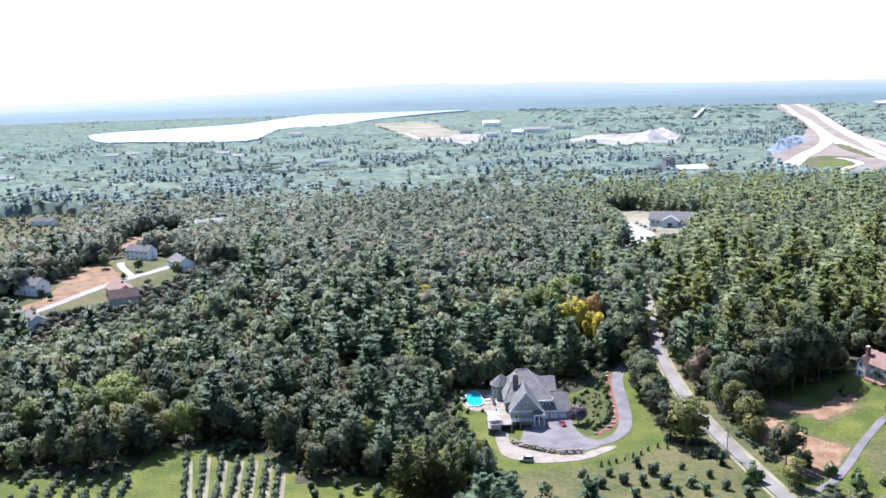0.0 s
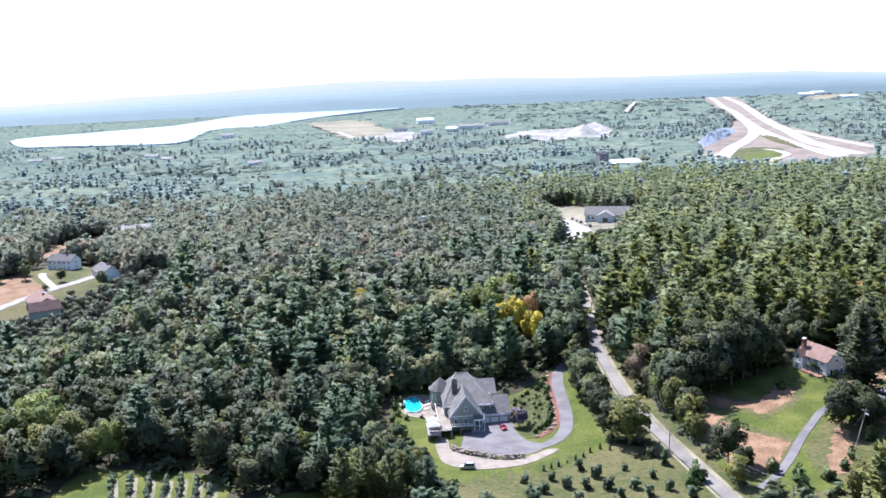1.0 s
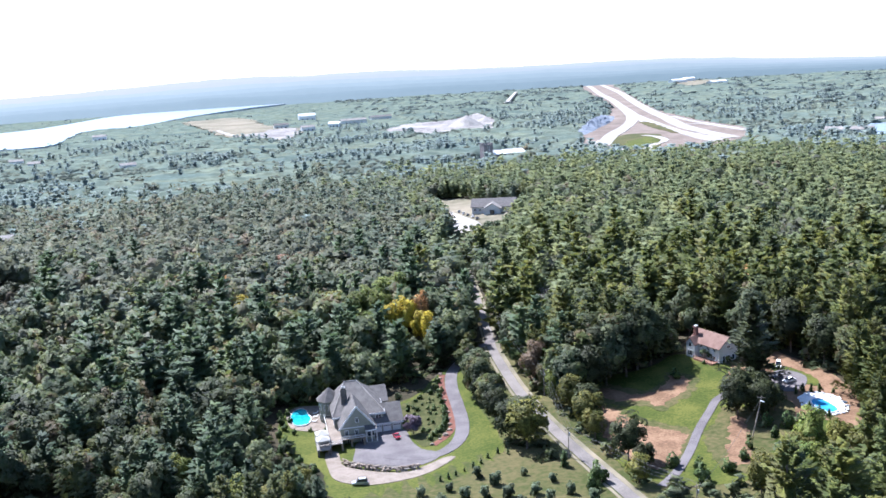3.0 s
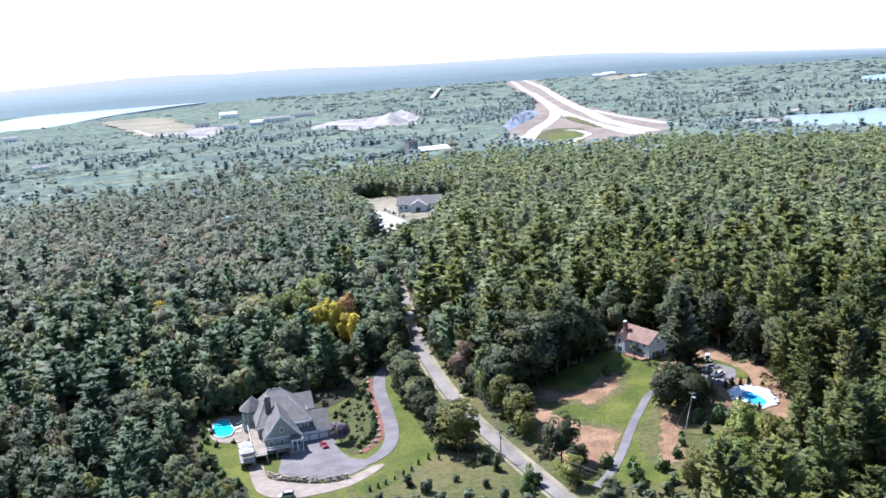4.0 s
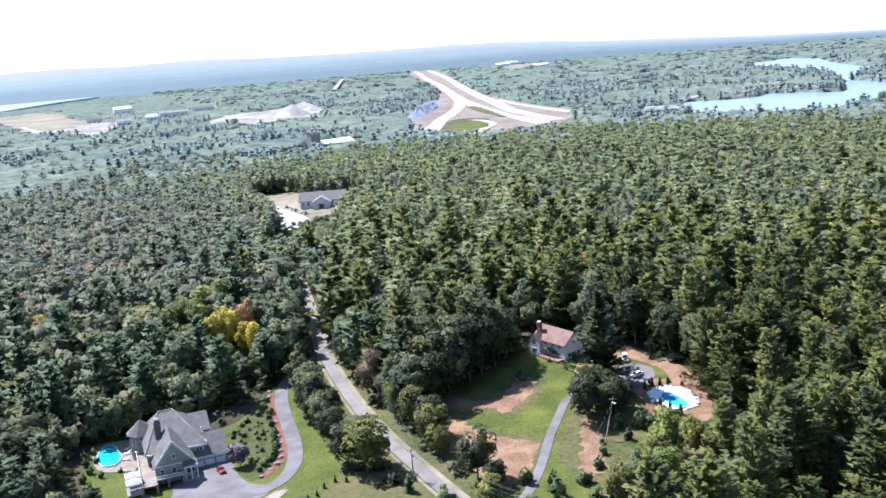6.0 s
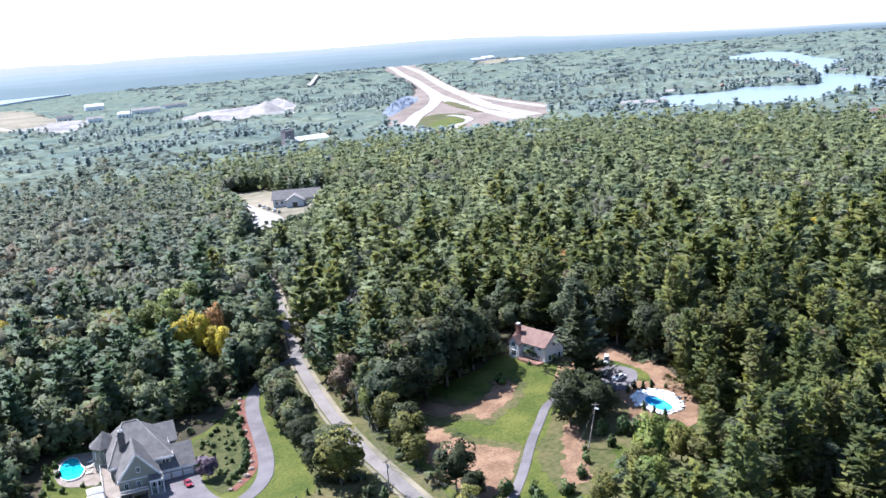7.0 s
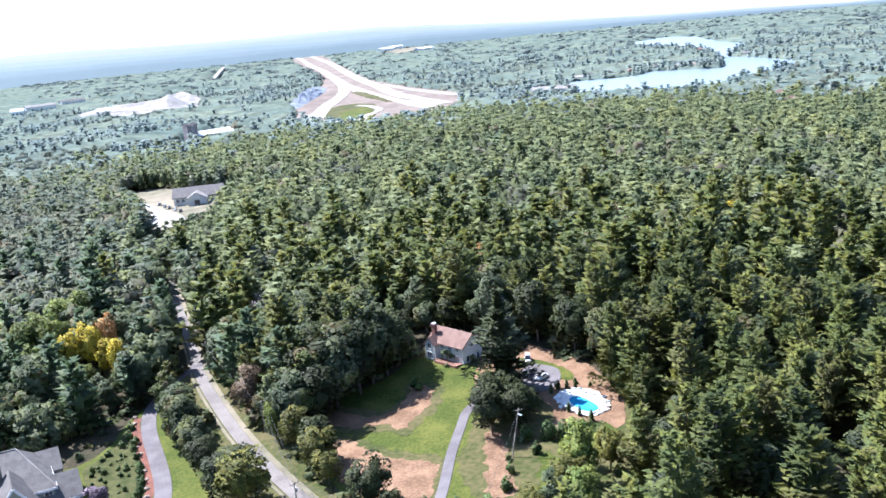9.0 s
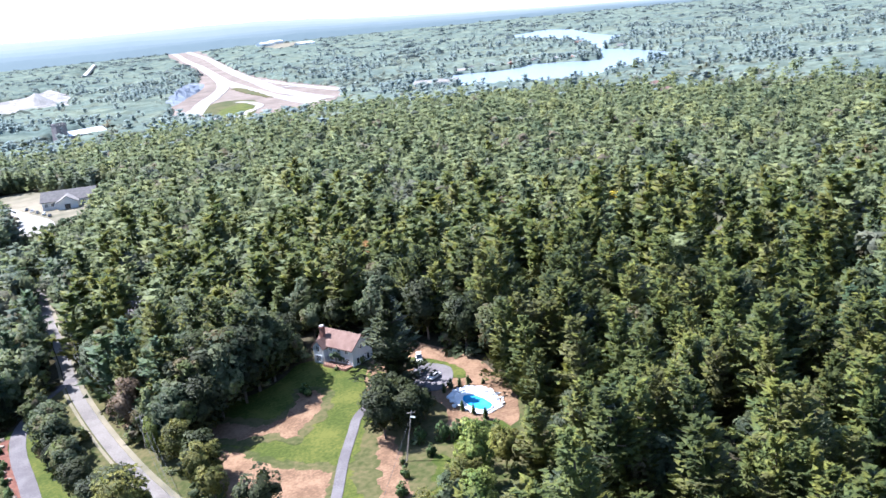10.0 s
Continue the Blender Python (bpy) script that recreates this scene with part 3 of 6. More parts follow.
def broadleaf(seed, leaves, blobs=11, size=0.13, core=True):
    """A round-headed tree of height 1 as triangles: a core and leaves on uneven lumps."""
    rng = np.random.default_rng(seed)
    out = []
    if core:
        out.append(wobble(ICO_TRIS if leaves < 200 else ICO_FINE, seed, 0.22) * ((0.17, 0.17, 0.29) if leaves < 200 else (0.13, 0.13, 0.24)) + (0, 0, 0.5))
    a = rng.uniform(0, 2 * np.pi, blobs)
    z = rng.uniform(-0.75, 1, blobs)
    r = np.sqrt(1 - z * z)
    centre = np.stack([np.cos(a) * r * 0.21, np.sin(a) * r * 0.21, 0.52 + z * 0.34], 1) * rng.uniform(0.8, 1.15, (blobs, 1)) + (0, 0, 0.0)
    rad = rng.uniform(0.11, 0.19, blobs) * (11 / blobs) ** 0.45
    which = rng.integers(0, blobs, leaves)
    d = rng.normal(0, 1, (leaves, 3)) + (0, 0, 0.45)
    d /= np.linalg.norm(d, axis=1, keepdims=True)
    where = centre[which] + d * rad[which, None] * rng.uniform(0.8, 1.1, (leaves, 1))
    out.append(tris_at(rng, where, d, size))
    return np.concatenate(out)


def tufts(rng, where, out, size, tilt=0.22):
    """Needle tufts: slim triangles that point outwards along their boughs, lying flat."""
    n = len(where)
    d = out + rng.normal(0, 0.30, out.shape)
    d /= np.linalg.norm(d, axis=1, keepdims=True) + 1e-9
    side = np.cross(d, (0, 0, 1.0) + rng.normal(0, tilt, d.shape))
    side /= np.linalg.norm(side, axis=1, keepdims=True) + 1e-9
    s = (size * rng.uniform(0.7, 1.35, n))[:, None]
    return np.stack([where + d * s * 0.95, where - d * s * 0.55 + side * s * 0.5, where - d * s * 0.55 - side * s * 0.5], 1)


def pine(seed, leaves, layers=9, size=0.10, core=True, width=0.26, taper=0.52, tilt=0.22):
    """A tall white pine of height 1 as triangles: uneven plates of boughs with gaps between them, open towards the top."""
    rng = np.random.default_rng(seed)
    out = []
    if core:
        t = ICO_TRIS * (1, 1, 1)
        narrow = np.clip(1.0 - 0.8 * (t[..., 2:] + 1) / 2, 0.1, 1)
        out.append(np.concatenate([t[..., :2] * narrow * width * 0.42, t[..., 2:] * 0.40 + 0.46], -1))
    for k in range(layers):
        f = k / (layers - 1)
        z0 = 0.14 + 0.83 * f
        reach = width * (1.06 - f) ** taper * rng.uniform(0.72, 1.25)
        boughs = rng.integers(5, 8)
        turn, lift, tier = rng.uniform(0, 6.28), rng.uniform(-0.5, 0.5, boughs), 0.42 / layers
        per = max(2, int(leaves / layers / boughs * (1.35 - 0.7 * f)))
        for j in range(boughs):
            a = turn + 6.283 * j / boughs + rng.uniform(-0.3, 0.3)
            long = reach * rng.uniform(0.5, 1.3)
            s = np.sqrt(rng.uniform(0.06, 1, per))
            side = rng.normal(0, 1, per) * long * (0.10 + 0.16 * np.sin(np.clip(s, 0, 1) * 2.6))
            x, y = np.cos(a) * s * long - np.sin(a) * side, np.sin(a) * s * long + np.cos(a) * side
            z = z0 + tier * lift[j] + (0.10 * f + 0.02) * s * s + rng.normal(0, 0.007, per)
            ahead = np.stack([np.cos(a) + side * 0.2, np.sin(a) + side * 0.2, np.full(per, 0.30)], 1)
            out.append(tufts(rng, np.stack([x, y, z], 1), ahead, size, tilt))
    return np.concatenate(out)


def crown(seed, leaves, wide=0.36):
    """A distant broad tree of height 1: an uneven rounded body with a few leafy clumps."""
    rng = np.random.default_rng(seed)
    body = wobble(ICO_TRIS, seed, 0.2) * (wide, wide, 0.42) + (0, 0, 0.55)
    a, z = rng.uniform(0, 6.283, leaves), rng.uniform(-0.2, 1, leaves)
    n = np.stack([np.cos(a) * np.sqrt(1 - z * z), np.sin(a) * np.sqrt(1 - z * z), z], 1)
    return np.concatenate([body, tris_at(rng, n * (wide, wide, 0.42) + (0, 0, 0.55), n, 0.15, 0.3)])


def rounded(tris, out):
    """Turns every leaf to face out of its crown; gives the triangles and, for each corner, a normal between the leaf's own and the crown's."""
    face = np.cross(tris[:, 1] - tris[:, 0], tris[:, 2] - tris[:, 0])
    face /= np.linalg.norm(face, axis=1, keepdims=True) + 1e-9
    out = out / (np.linalg.norm(out, axis=2, keepdims=True) + 1e-9)
    inward = (face * out.mean(1)).sum(1) < 0
    tris[inward], out[inward] = tris[inward][:, ::-1], out[inward][:, ::-1]
    face[inward] *= -1
    n = 0.78 * out + 0.22 * face[:, None]
    return tris, n / (np.linalg.norm(n, axis=2, keepdims=True) + 1e-9)


def mesh_of(name, tris, material, out=None):
    """A mesh of loose triangles from an array (n, 3, 3), shaded as leaves of rounded crowns. out: the way out of the crown at each corner."""
    if out is None:
        out = (tris - (0, 0, 0.42)) * (1, 1, 0.6)
    tris, normals = rounded(np.array(tris, float), np.array(out, float))
    n = len(tris)
    me = bpy.data.meshes.new(name)
    me.vertices.add(3 * n)
    me.vertices.foreach_set("co", np.ascontiguousarray(tris, np.float32).ravel())
    me.loops.add(3 * n)
    me.loops.foreach_set("vertex_index", np.arange(3 * n, dtype=np.int32))
    me.polygons.add(n)
    me.polygons.foreach_set("loop_start", np.arange(0, 3 * n, 3, dtype=np.int32))
    me.update(calc_edges=True)
    me.attributes.new("custom_normal", "FLOAT_VECTOR", "CORNER").data.foreach_set("vector", np.ascontiguousarray(normals, np.float32).ravel())
    me.update()
    me.materials.append(material)
    return me


def wood_of(seed, height=0.7, limbs=5, thick=0.016):
    rng = random.Random(seed)
    bm = bmesh.new()
    rod(bm, (0, 0, -0.03), (rng.uniform(-0.01, 0.01), rng.uniform(-0.01, 0.01), height * 0.6), thick, thick * 0.7, 7)
    rod(bm, (0, 0, height * 0.58), (rng.uniform(-0.02, 0.02), rng.uniform(-0.02, 0.02), height), thick * 0.7, thick * 0.3, 6)
    for k in range(limbs):
        a, z = rng.uniform(0, 6.28), height * rng.uniform(0.35, 0.85)
        rod(bm, (0, 0, z), (math.cos(a) * 0.15, math.sin(a) * 0.15, z + rng.uniform(0.03, 0.12)), thick * 0.4, thick * 0.12, 5)
    return bm


def tree_kind(name, label, category, shapes, material, group):
    """A few trees of one kind, each with trunk and crown, height 1, to be copied."""
    out = []
    for k, (tris, limbs) in enumerate(shapes):
        top = new(name)
        tagged(top, label, category, group)
        trunk = part("trunk", wood_of(k + 5, 0.9 if limbs > 6 else 0.62, limbs), BARK, top)
        crown = new("crown", mesh_of("crown", tris, material))
        crown.parent = top
        out.append(top)
    return out


def plant(kinds, k, x, y, height, wide=1.0, turn=None, sink=0.2):
    """A copy of one of the kinds at a place, so high and so wide."""
    ob = kinds[k % len(kinds)]
    t = random.uniform(0, 360) if turn is None else turn
    c = copy_thing(ob, pose(x, y, float(terrain(x, y)) - sink, random.uniform(-2, 2), random.uniform(-2, 2), t))
    c.scale = (height * wide, height * wide, height)
    return c


def drop(kinds):
    for ob in kinds:
        for o in (*ob.children_recursive, ob):
            bpy.data.objects.remove(o)


def scatter(rng, x0, x1, y0, y1, step, keep):
    """Uneven places on a jittered grid, where keep() allows."""
    gx, gy = np.meshgrid(np.arange(x0, x1, step), np.arange(y0, y1, step))
    gx = gx.ravel() + rng.uniform(-0.48, 0.48, gx.size) * step
    gy = gy.ravel() + rng.uniform(-0.48, 0.48, gy.size) * step
    ok = keep(gx, gy)
    return gx[ok], gy[ok]


def line_distance(points, xs, ys):
    best = np.full(len(xs), 1e9)
    for (x0, y0), (x1, y1) in zip(points, points[1:]):
        dx, dy = x1 - x0, y1 - y0
        t = np.clip(((xs - x0) * dx + (ys - y0) * dy) / (dx * dx + dy * dy), 0, 1)
        best = np.minimum(best, np.hypot(xs - x0 - t * dx, ys - y0 - t * dy))
    return best


LOW_GROWTH = [
    [(-10, 262), (8, 236), (10, 220), (34, 220), (30, 262), (22, 300), (6, 346), (-3, 346), (-4, 300)],
    [(68, 240), (72, 300), (72, 345), (78, 385), (86, 392), (100, 350), (102, 300), (100, 240)],
    [(97, 200), (97, 262), (140, 272), (160, 300), (186, 262), (170, 240), (152, 236), (140, 205)],
    [(140, 348), (142, 366), (160, 368), (172, 350), (176, 334), (166, 316), (148, 316)],
    [(-208, 385), (-168, 372), (-120, 425), (-104, 500), (-120, 556), (-135, 560), (-141, 530), (-149, 504), (-156, 470), (-168, 455), (-186, 446), (-192, 424)],
    [(98, 545), (122, 540), (150, 590), (170, 640), (166, 655), (136, 645), (124, 625), (108, 590)],
    [(46, 384), (66, 386), (74, 400), (72, 424), (54, 420), (48, 404)],
    [(12, 358), (34, 360), (48, 352), (44, 362), (24, 366)],
    [(-240, 604), (-192, 584), (-176, 610), (-186, 664), (-205, 640), (-244, 690)],
    [(-309, 657), (-290, 694), (-266, 690), (-252, 620), (-292, 596)],
    [(46, 352), (57, 361), (66, 376), (62, 386), (44, 366)],
]
# single trees that stand out: place, height, width, kind
PLANTED = [
    (76.5, 289, 17, 1.3, "olive"), (73.5, 298, 14, 1.3, "dark"), (73.5, 316, 13, 1.3, "dark"), (78, 296, 15, 1.2, "dark"), (79, 306, 12, 1.2, "olive"), (74.5, 345, 16, 1.3, "oak"), (76, 354, 15, 1.2, "oak"), (75.5, 371, 13, 1.1, "oak"), (74, 338, 12, 1.3, "dark"), (79.5, 382, 11, 1.0, "pine"), (74.5, 329, 13, 1.3, "oak"), (96.5, 250, 9, 1.3, "olive"),
    (94.8, 320, 13, 0.75, "maple"), (97.5, 309, 14, 1.15, "olive"), (97.8, 294, 14, 1.25, "olive"), (100.0, 300, 13, 1.25, "dark"), (99.6, 265.5, 15, 1.2, "dark"), (103.5, 262, 6, 1.2, "oak"), (97.2, 286, 10, 1.3, "olive"), (108, 319, 19, 1.2, "dark"), (116, 326, 23, 1.2, "oak"), (125, 330, 24, 1.2, "dark"), (101, 258, 9, 1.3, "dark"), (95.0, 343, 17, 1.0, "brown"), (98, 334, 16, 1.0, "oak"), (97.5, 352, 18, 1.0, "pine"),
    (101, 320, 18, 1.2, "oak"), (106, 326, 22, 1.3, "oak"), (112, 331, 25, 1.25, "dark"), (120, 333, 26, 1.25, "oak"), (131, 334, 26, 1.2, "oak"), (137, 336, 22, 1.2, "dark"), (143, 340, 17, 1.2, "oak"), (116, 345, 24, 1.2, "oak"), (125, 347, 26, 1.2, "pine"), (134, 350, 26, 1.2, "oak"), (147, 351, 12, 1.3, "dark"), (153, 355, 12, 1.3, "dark"), (161, 355, 12, 1.3, "oak"), (168, 351, 13, 1.3, "dark"),
    (156, 297.5, 28, 1.3, "spruce"), (140, 278, 15, 1.25, "dark"), (147, 286, 13, 1.2, "dark"), (146, 275, 12, 1.2, "dark"), (151, 289, 12, 1.2, "dark"), (153, 279, 9, 1.2, "dark"), (157, 285, 6, 1.2, "dark"), (143, 285, 14, 1.2, "dark"), (150, 281, 12, 1.2, "dark"),
    (142, 242, 17, 0.95, "maple"), (180, 268, 21, 1.1, "pine"), (186, 279, 22, 1.1, "pine"), (174, 257, 17, 1.1, "pine"), (189, 291, 21, 1.1, "oak"), (187, 306, 20, 1.2, "dark"), (184, 322, 21, 1.2, "dark"), (176, 336, 22, 1.2, "oak"), (156, 222, 24, 1.1, "pine"), (163, 213, 25, 1.1, "pine"), (171, 206, 25, 1.1, "pine"), (168, 224, 22, 1.1, "pine"), (176, 213, 24, 1.1, "pine"), (172, 237, 17, 1.1, "pine"), (181, 227, 20, 1.1, "pine"), (151, 243, 12, 1.1, "olive"), (147, 250, 9, 1.2, "olive"), (136, 238, 13, 1.1, "olive"), (129, 234, 12, 1.1, "oak"), (122, 232, 12, 1.1, "olive"), (133, 228, 14, 1.1, "maple"),
    (61, 421, 20, 0.85, "gold"), (65, 413, 15, 0.8, "gold"), (55, 424, 18, 0.8, "gold"), (68, 404, 17, 0.7, "gold"), (67, 422, 21, 0.65, "orange"), (50, 424, 14, 1.2, "maple"), (44, 430, 14, 1.2, "maple"), (56, 431, 13, 1.2, "maple"), (57, 411, 9, 1.4, "maple"), (54, 400, 10, 1.3, "oak"), (60, 396, 10, 1.3, "oak"), (52, 390, 11, 1.3, "oak"), (61, 387, 10, 1.3, "oak"), (48, 396, 12, 1.3, "oak"), (68.5, 379, 10, 0.9, "spruce"),
    (-12, 253, 17, 1.1, "pine"), (-5, 256, 16, 1.1, "pine"), (1, 254, 16, 1.0, "pine"), (4, 266, 12, 1.0, "pine"), (-1, 261, 12, 1.2, "olive"), (-8, 262, 15, 1.0, "maple"), (-4, 268, 12, 1.0, "pine"),
    (-124, 304, 19, 1.1, "maple"), (-115, 299, 18, 1.2, "maple"), (-106, 302, 20, 1.1, "maple"), (-98, 296, 17, 1.1, "olive"), (-111, 308, 21, 1.1, "maple"), (-130, 296, 16, 1.2, "olive"), (-92, 291, 13, 1.2, "olive"), (-133, 291, 17, 1.15, "maple"), (-121, 292, 17, 1.15, "maple"), (-105, 291, 15, 1.2, "olive"), (-86, 296, 15, 1.0, "maple"), (-40, 288, 12, 1.0, "olive"), (-25, 287, 14, 0.9, "maple"), (-54, 296, 14, 1.1, "olive"), (48, 444, 21, 1.1, "maple"), (56, 452, 21, 1.1, "maple"), (41, 440, 20, 1.1, "maple"), (64, 461, 20, 1.0, "maple"), (52, 436, 20, 1.0, "maple"), (33, 446, 19, 1.1, "olive"),
    (123, 418, 15, 0.9, "bare"), (129, 424, 14, 0.9, "bare"), (119, 413, 13, 0.9, "bare"), (224, 412, 15, 0.9, "bare"), (209, 382, 16, 0.8, "bare"), (218, 388, 15, 0.8, "bare"), (271, 430, 15, 0.9, "bare"), (289, 402, 14, 1.2, "rust"), (359, 320, 14, 1.0, "gold"), (12, 554, 15, 1.2, "rust"), (35, 448, 14, 1.1, "brown"), (-10, 471, 14, 1.1, "gold"), (292, 421, 14, 1.1, "rust"),
    (-6, 276, 13, 1.1, "cool"), (2, 272, 12, 1.1, "cool"), (-2, 286, 11, 1.1, "oak"), (5, 290, 9, 1.2, "oak"), (-9, 290, 13, 1.1, "cool"), (8, 281, 9, 1.2, "olive"), (0, 297, 9, 1.2, "oak"), (-11, 268, 15, 1.1, "cool"), (6, 268, 12, 1.1, "cool"), (-15, 280, 15, 1.1, "oak"), (11, 272, 9, 1.2, "oak"), (9, 292, 6, 1.3, "oak"), (-4, 304, 11, 1.2, "oak"), (12, 262, 11, 1.1, "cool"),
    (-172, 527, 8, 1.1, "oak"), (-193, 533, 10, 1.0, "oak"), (-198, 547, 11, 1.1, "oak"), (-204, 559, 12, 1.2, "oak"), (-208, 522, 9, 1.2, "oak"), (-211, 505, 9, 1.2, "oak"), (-157, 494, 5, 1.4, "oak"), (-163, 600, 12, 1.2, "oak"), (-176, 586, 9, 1.2, "oak"), (-188, 587, 11, 1.2, "oak"), (-206, 476, 5, 1.3, "oak"), (-199, 470, 4, 1.3, "dark"), (-174, 508, 4, 1.3, "oak"), (-148, 520, 9, 1.2, "oak"), (-141, 551, 10, 1.2, "oak"), (-160, 566, 8, 1.2, "oak"), (-177, 546, 4, 1.5, "dark"), (-222, 590, 13, 1.2, "oak"), (-214, 578, 13, 1.1, "cool"), (-231, 575, 12, 1.2, "oak"), (-196, 441, 6, 1.2, "oak"), (-206, 433, 6, 1.2, "oak"),
    (201, 318, 18, 0.8, "maple"), (212, 402, 14, 1.1, "orange"), (296, 420, 14, 1.1, "brown"), (150, 404, 14, 1.0, "brown"), (12, 470, 13, 1.2, "gold"), (-20, 520, 14, 1.1, "orange"), (238, 356, 14, 1.0, "olive"), (20, 560, 14, 1.2, "brown"), (330, 385, 14, 1.0, "gold"),
]


def open_ground(xs, ys):
    """True where a tree may stand: in the wedge that the flight looks over, in no clearing, off the roads."""
    angle = np.degrees(np.arctan2(xs - 10, ys - 20))
    ok = (angle > -31) & (angle < 65)
    for c in CLEARINGS:
        ok &= ~inside(c, xs, ys)
    for c in LOW_GROWTH:
        ok &= ~inside(c, xs, ys)
    for x, y, *_ in PLANTED:
        ok &= np.hypot(xs - x, ys - y) > 4.5
    ok &= line_distance(ROAD, xs, ys) > np.where(ys > 372, 4.6, 7.5)
    ok &= line_distance(SMALL_ROAD, xs, ys) > 9
    ok &= line_distance([(736, 2783), (931, 3428), (1079, 3916)], xs, ys) > 26
    ok &= line_distance(DRIVE, xs, ys) > 5
    return ok


def forest(name, xs, ys, shapes, heights, wides, material, label, rng):
    """Many trees joined into one stand."""
    pick = rng.integers(0, len(shapes), len(xs))
    h = rng.uniform(*heights, len(xs)) * np.where((xs < 350) & (ys > 1900), 0.62, 1.0)
    w = h * rng.uniform(*wides, len(xs))
    turn = rng.uniform(0, 6.283, len(xs))
    z = terrain(xs, ys) - 0.3
    out, ways = [], []
    for k, s in enumerate(shapes):
        i = np.where(pick == k)[0]
        c, d = np.cos(turn[i])[:, None, None], np.sin(turn[i])[:, None, None]
        x = (s[None, ..., 0] * c - s[None, ..., 1] * d) * w[i][:, None, None] + xs[i][:, None, None]
        y = (s[None, ..., 0] * d + s[None, ..., 1] * c) * w[i][:, None, None] + ys[i][:, None, None]
        q = s[None, ..., 2] * h[i][:, None, None] + z[i][:, None, None]
        out.append(np.stack([x, y, q], -1).reshape(-1, 3, 3))
        middle = np.stack([xs[i], ys[i], z[i] + 0.42 * h[i]], -1)[:, None, None, :]
        ways.append(((np.stack([x, y, q], -1) - middle) * (1, 1, 0.75)).reshape(-1, 3, 3))
    ob = new(name, mesh_of(name, np.concatenate(out), material, np.concatenate(ways)))
    return tagged(ob, label, "forest", kind="stuff")


rng = np.random.default_rng(7)
# stand of single trees near the flight, then joined stands, coarser with distance
near_pines = tree_kind("pine_tree", "tall green white pine with layered boughs", "pine tree", [(pine(s, 1900, 10, 0.036, width=0.30), 9) for s in range(5)], PINE, "pines of the near woods")
cool_pines = tree_kind("pine_tree", "tall dark blue-green white pine with layered boughs", "pine tree", [(pine(s, 1900, 10, 0.036, width=0.29), 9) for s in range(6, 9)], COOLPINE, "pines of the near woods")
near_oaks = tree_kind("oak_tree", "broad green oak with a rounded lumpy crown", "oak tree", [(broadleaf(s, 2300, 40, 0.036), 5) for s in range(20, 24)], OAK, "oaks of the near woods")


def share_of_pines(xs, ys):
    """Pines stand thick on the hill and along the road, oaks elsewhere."""
    hill = 1 / (1 + np.exp(-(xs - 95) / 30))
    lumps = np.array([noise.noise((x / 60, y / 60, 1.0)) for x, y in zip(xs, ys)])
    groves = sum(np.exp(-((xs - x) / a) ** 2 - ((ys - y) / b) ** 2) for x, y, a, b in ((60, 900, 150, 110), (530, 600, 60, 70), (110, 560, 50, 60)))
    return np.clip(0.20 + 0.55 * hill + 0.5 * lumps + 0.8 * groves, 0.05, 0.95)


def sunny(xs, ys):
    """True east of the road and on the hill, where the pines are a bright yellow-green; west of it they are dark."""
    edge = 92 + 0.12 * np.maximum(ys - 400, 0) + (12 + 0.09 * np.maximum(ys - 400, 0)) * rng.normal(0, 1, len(xs))
    return xs > edge


def stands(xs, ys, size):
    """Chance of a pine: in dense stands with open edges, and along the lake shores."""
    lumps = np.array([noise.noise((x / size, y / size, 4.0)) + 0.5 * noise.noise((x / size * 3, y / size * 3, 9.0)) for x, y in zip(xs, ys)])
    shore = np.minimum(line_distance(RIGHT_LAKE + RIGHT_LAKE[:1], xs, ys), line_distance(LEFT_LAKE + LEFT_LAKE[:1], xs, ys))
    return np.clip(0.06 + 3.2 * (lumps - 0.12), 0.05, 0.95) + 0.5 * np.exp(-shore / 30)


def spread(near, far, step):
    def keep(xs, ys):
        d = np.hypot(xs - 20, ys - 45) * (1 + rng.normal(0, 0.13, len(xs)) * (np.hypot(xs - 20, ys - 45) > 300))
        return (d >= near) & (d < far) & (np.hypot(xs - 20, ys - 45) < 4480) & open_ground(xs, ys)
    reach = min(far * 1.3, 4500) + 60
    return scatter(rng, -reach, reach, -20, reach, step, keep)


xs, ys = spread(120, 440, 8.2)
p = rng.uniform(0, 1, len(xs)) < share_of_pines(xs, ys)
order = np.hypot(xs - 125, ys - 235)
cut_p, cut_o = np.sort(order[p])[min(250, p.sum() - 1)], np.sort(order[~p])[min(200, (~p).sum() - 1)]
single = np.where(p, order < cut_p, order < cut_o)
# the slope below the pool is more open: fewer, broader pines
open_slope = (xs > 135) & (ys < 330) & (rng.uniform(0, 1, len(xs)) < 0.42)
xs, ys, p, single = xs[~open_slope], ys[~open_slope], p[~open_slope], single[~open_slope]
for x, y, is_pine, warm in zip(xs[single], ys[single], p[single], sunny(xs, ys)[single]):
    if is_pine:
        plant(near_pines if warm else cool_pines, random.randrange(5), x, y, random.uniform(16, 27), random.uniform(0.95, 1.35))
    else:
        plant(near_oaks, random.randrange(4), x, y, random.uniform(11, 20), random.uniform(0.95, 1.45))
rest = ~single
front = rest & (np.hypot(xs, ys - 10) < 345)
warm = sunny(xs, ys)
forest("front_pine_woods", xs[front & p], ys[front & p], [pine(s, 640, 9, 0.06, width=0.28) for s in range(140, 144)], (13, 23), (0.9, 1.3), COOLPINE, "stand of dark white pines behind the nursery field", rng)
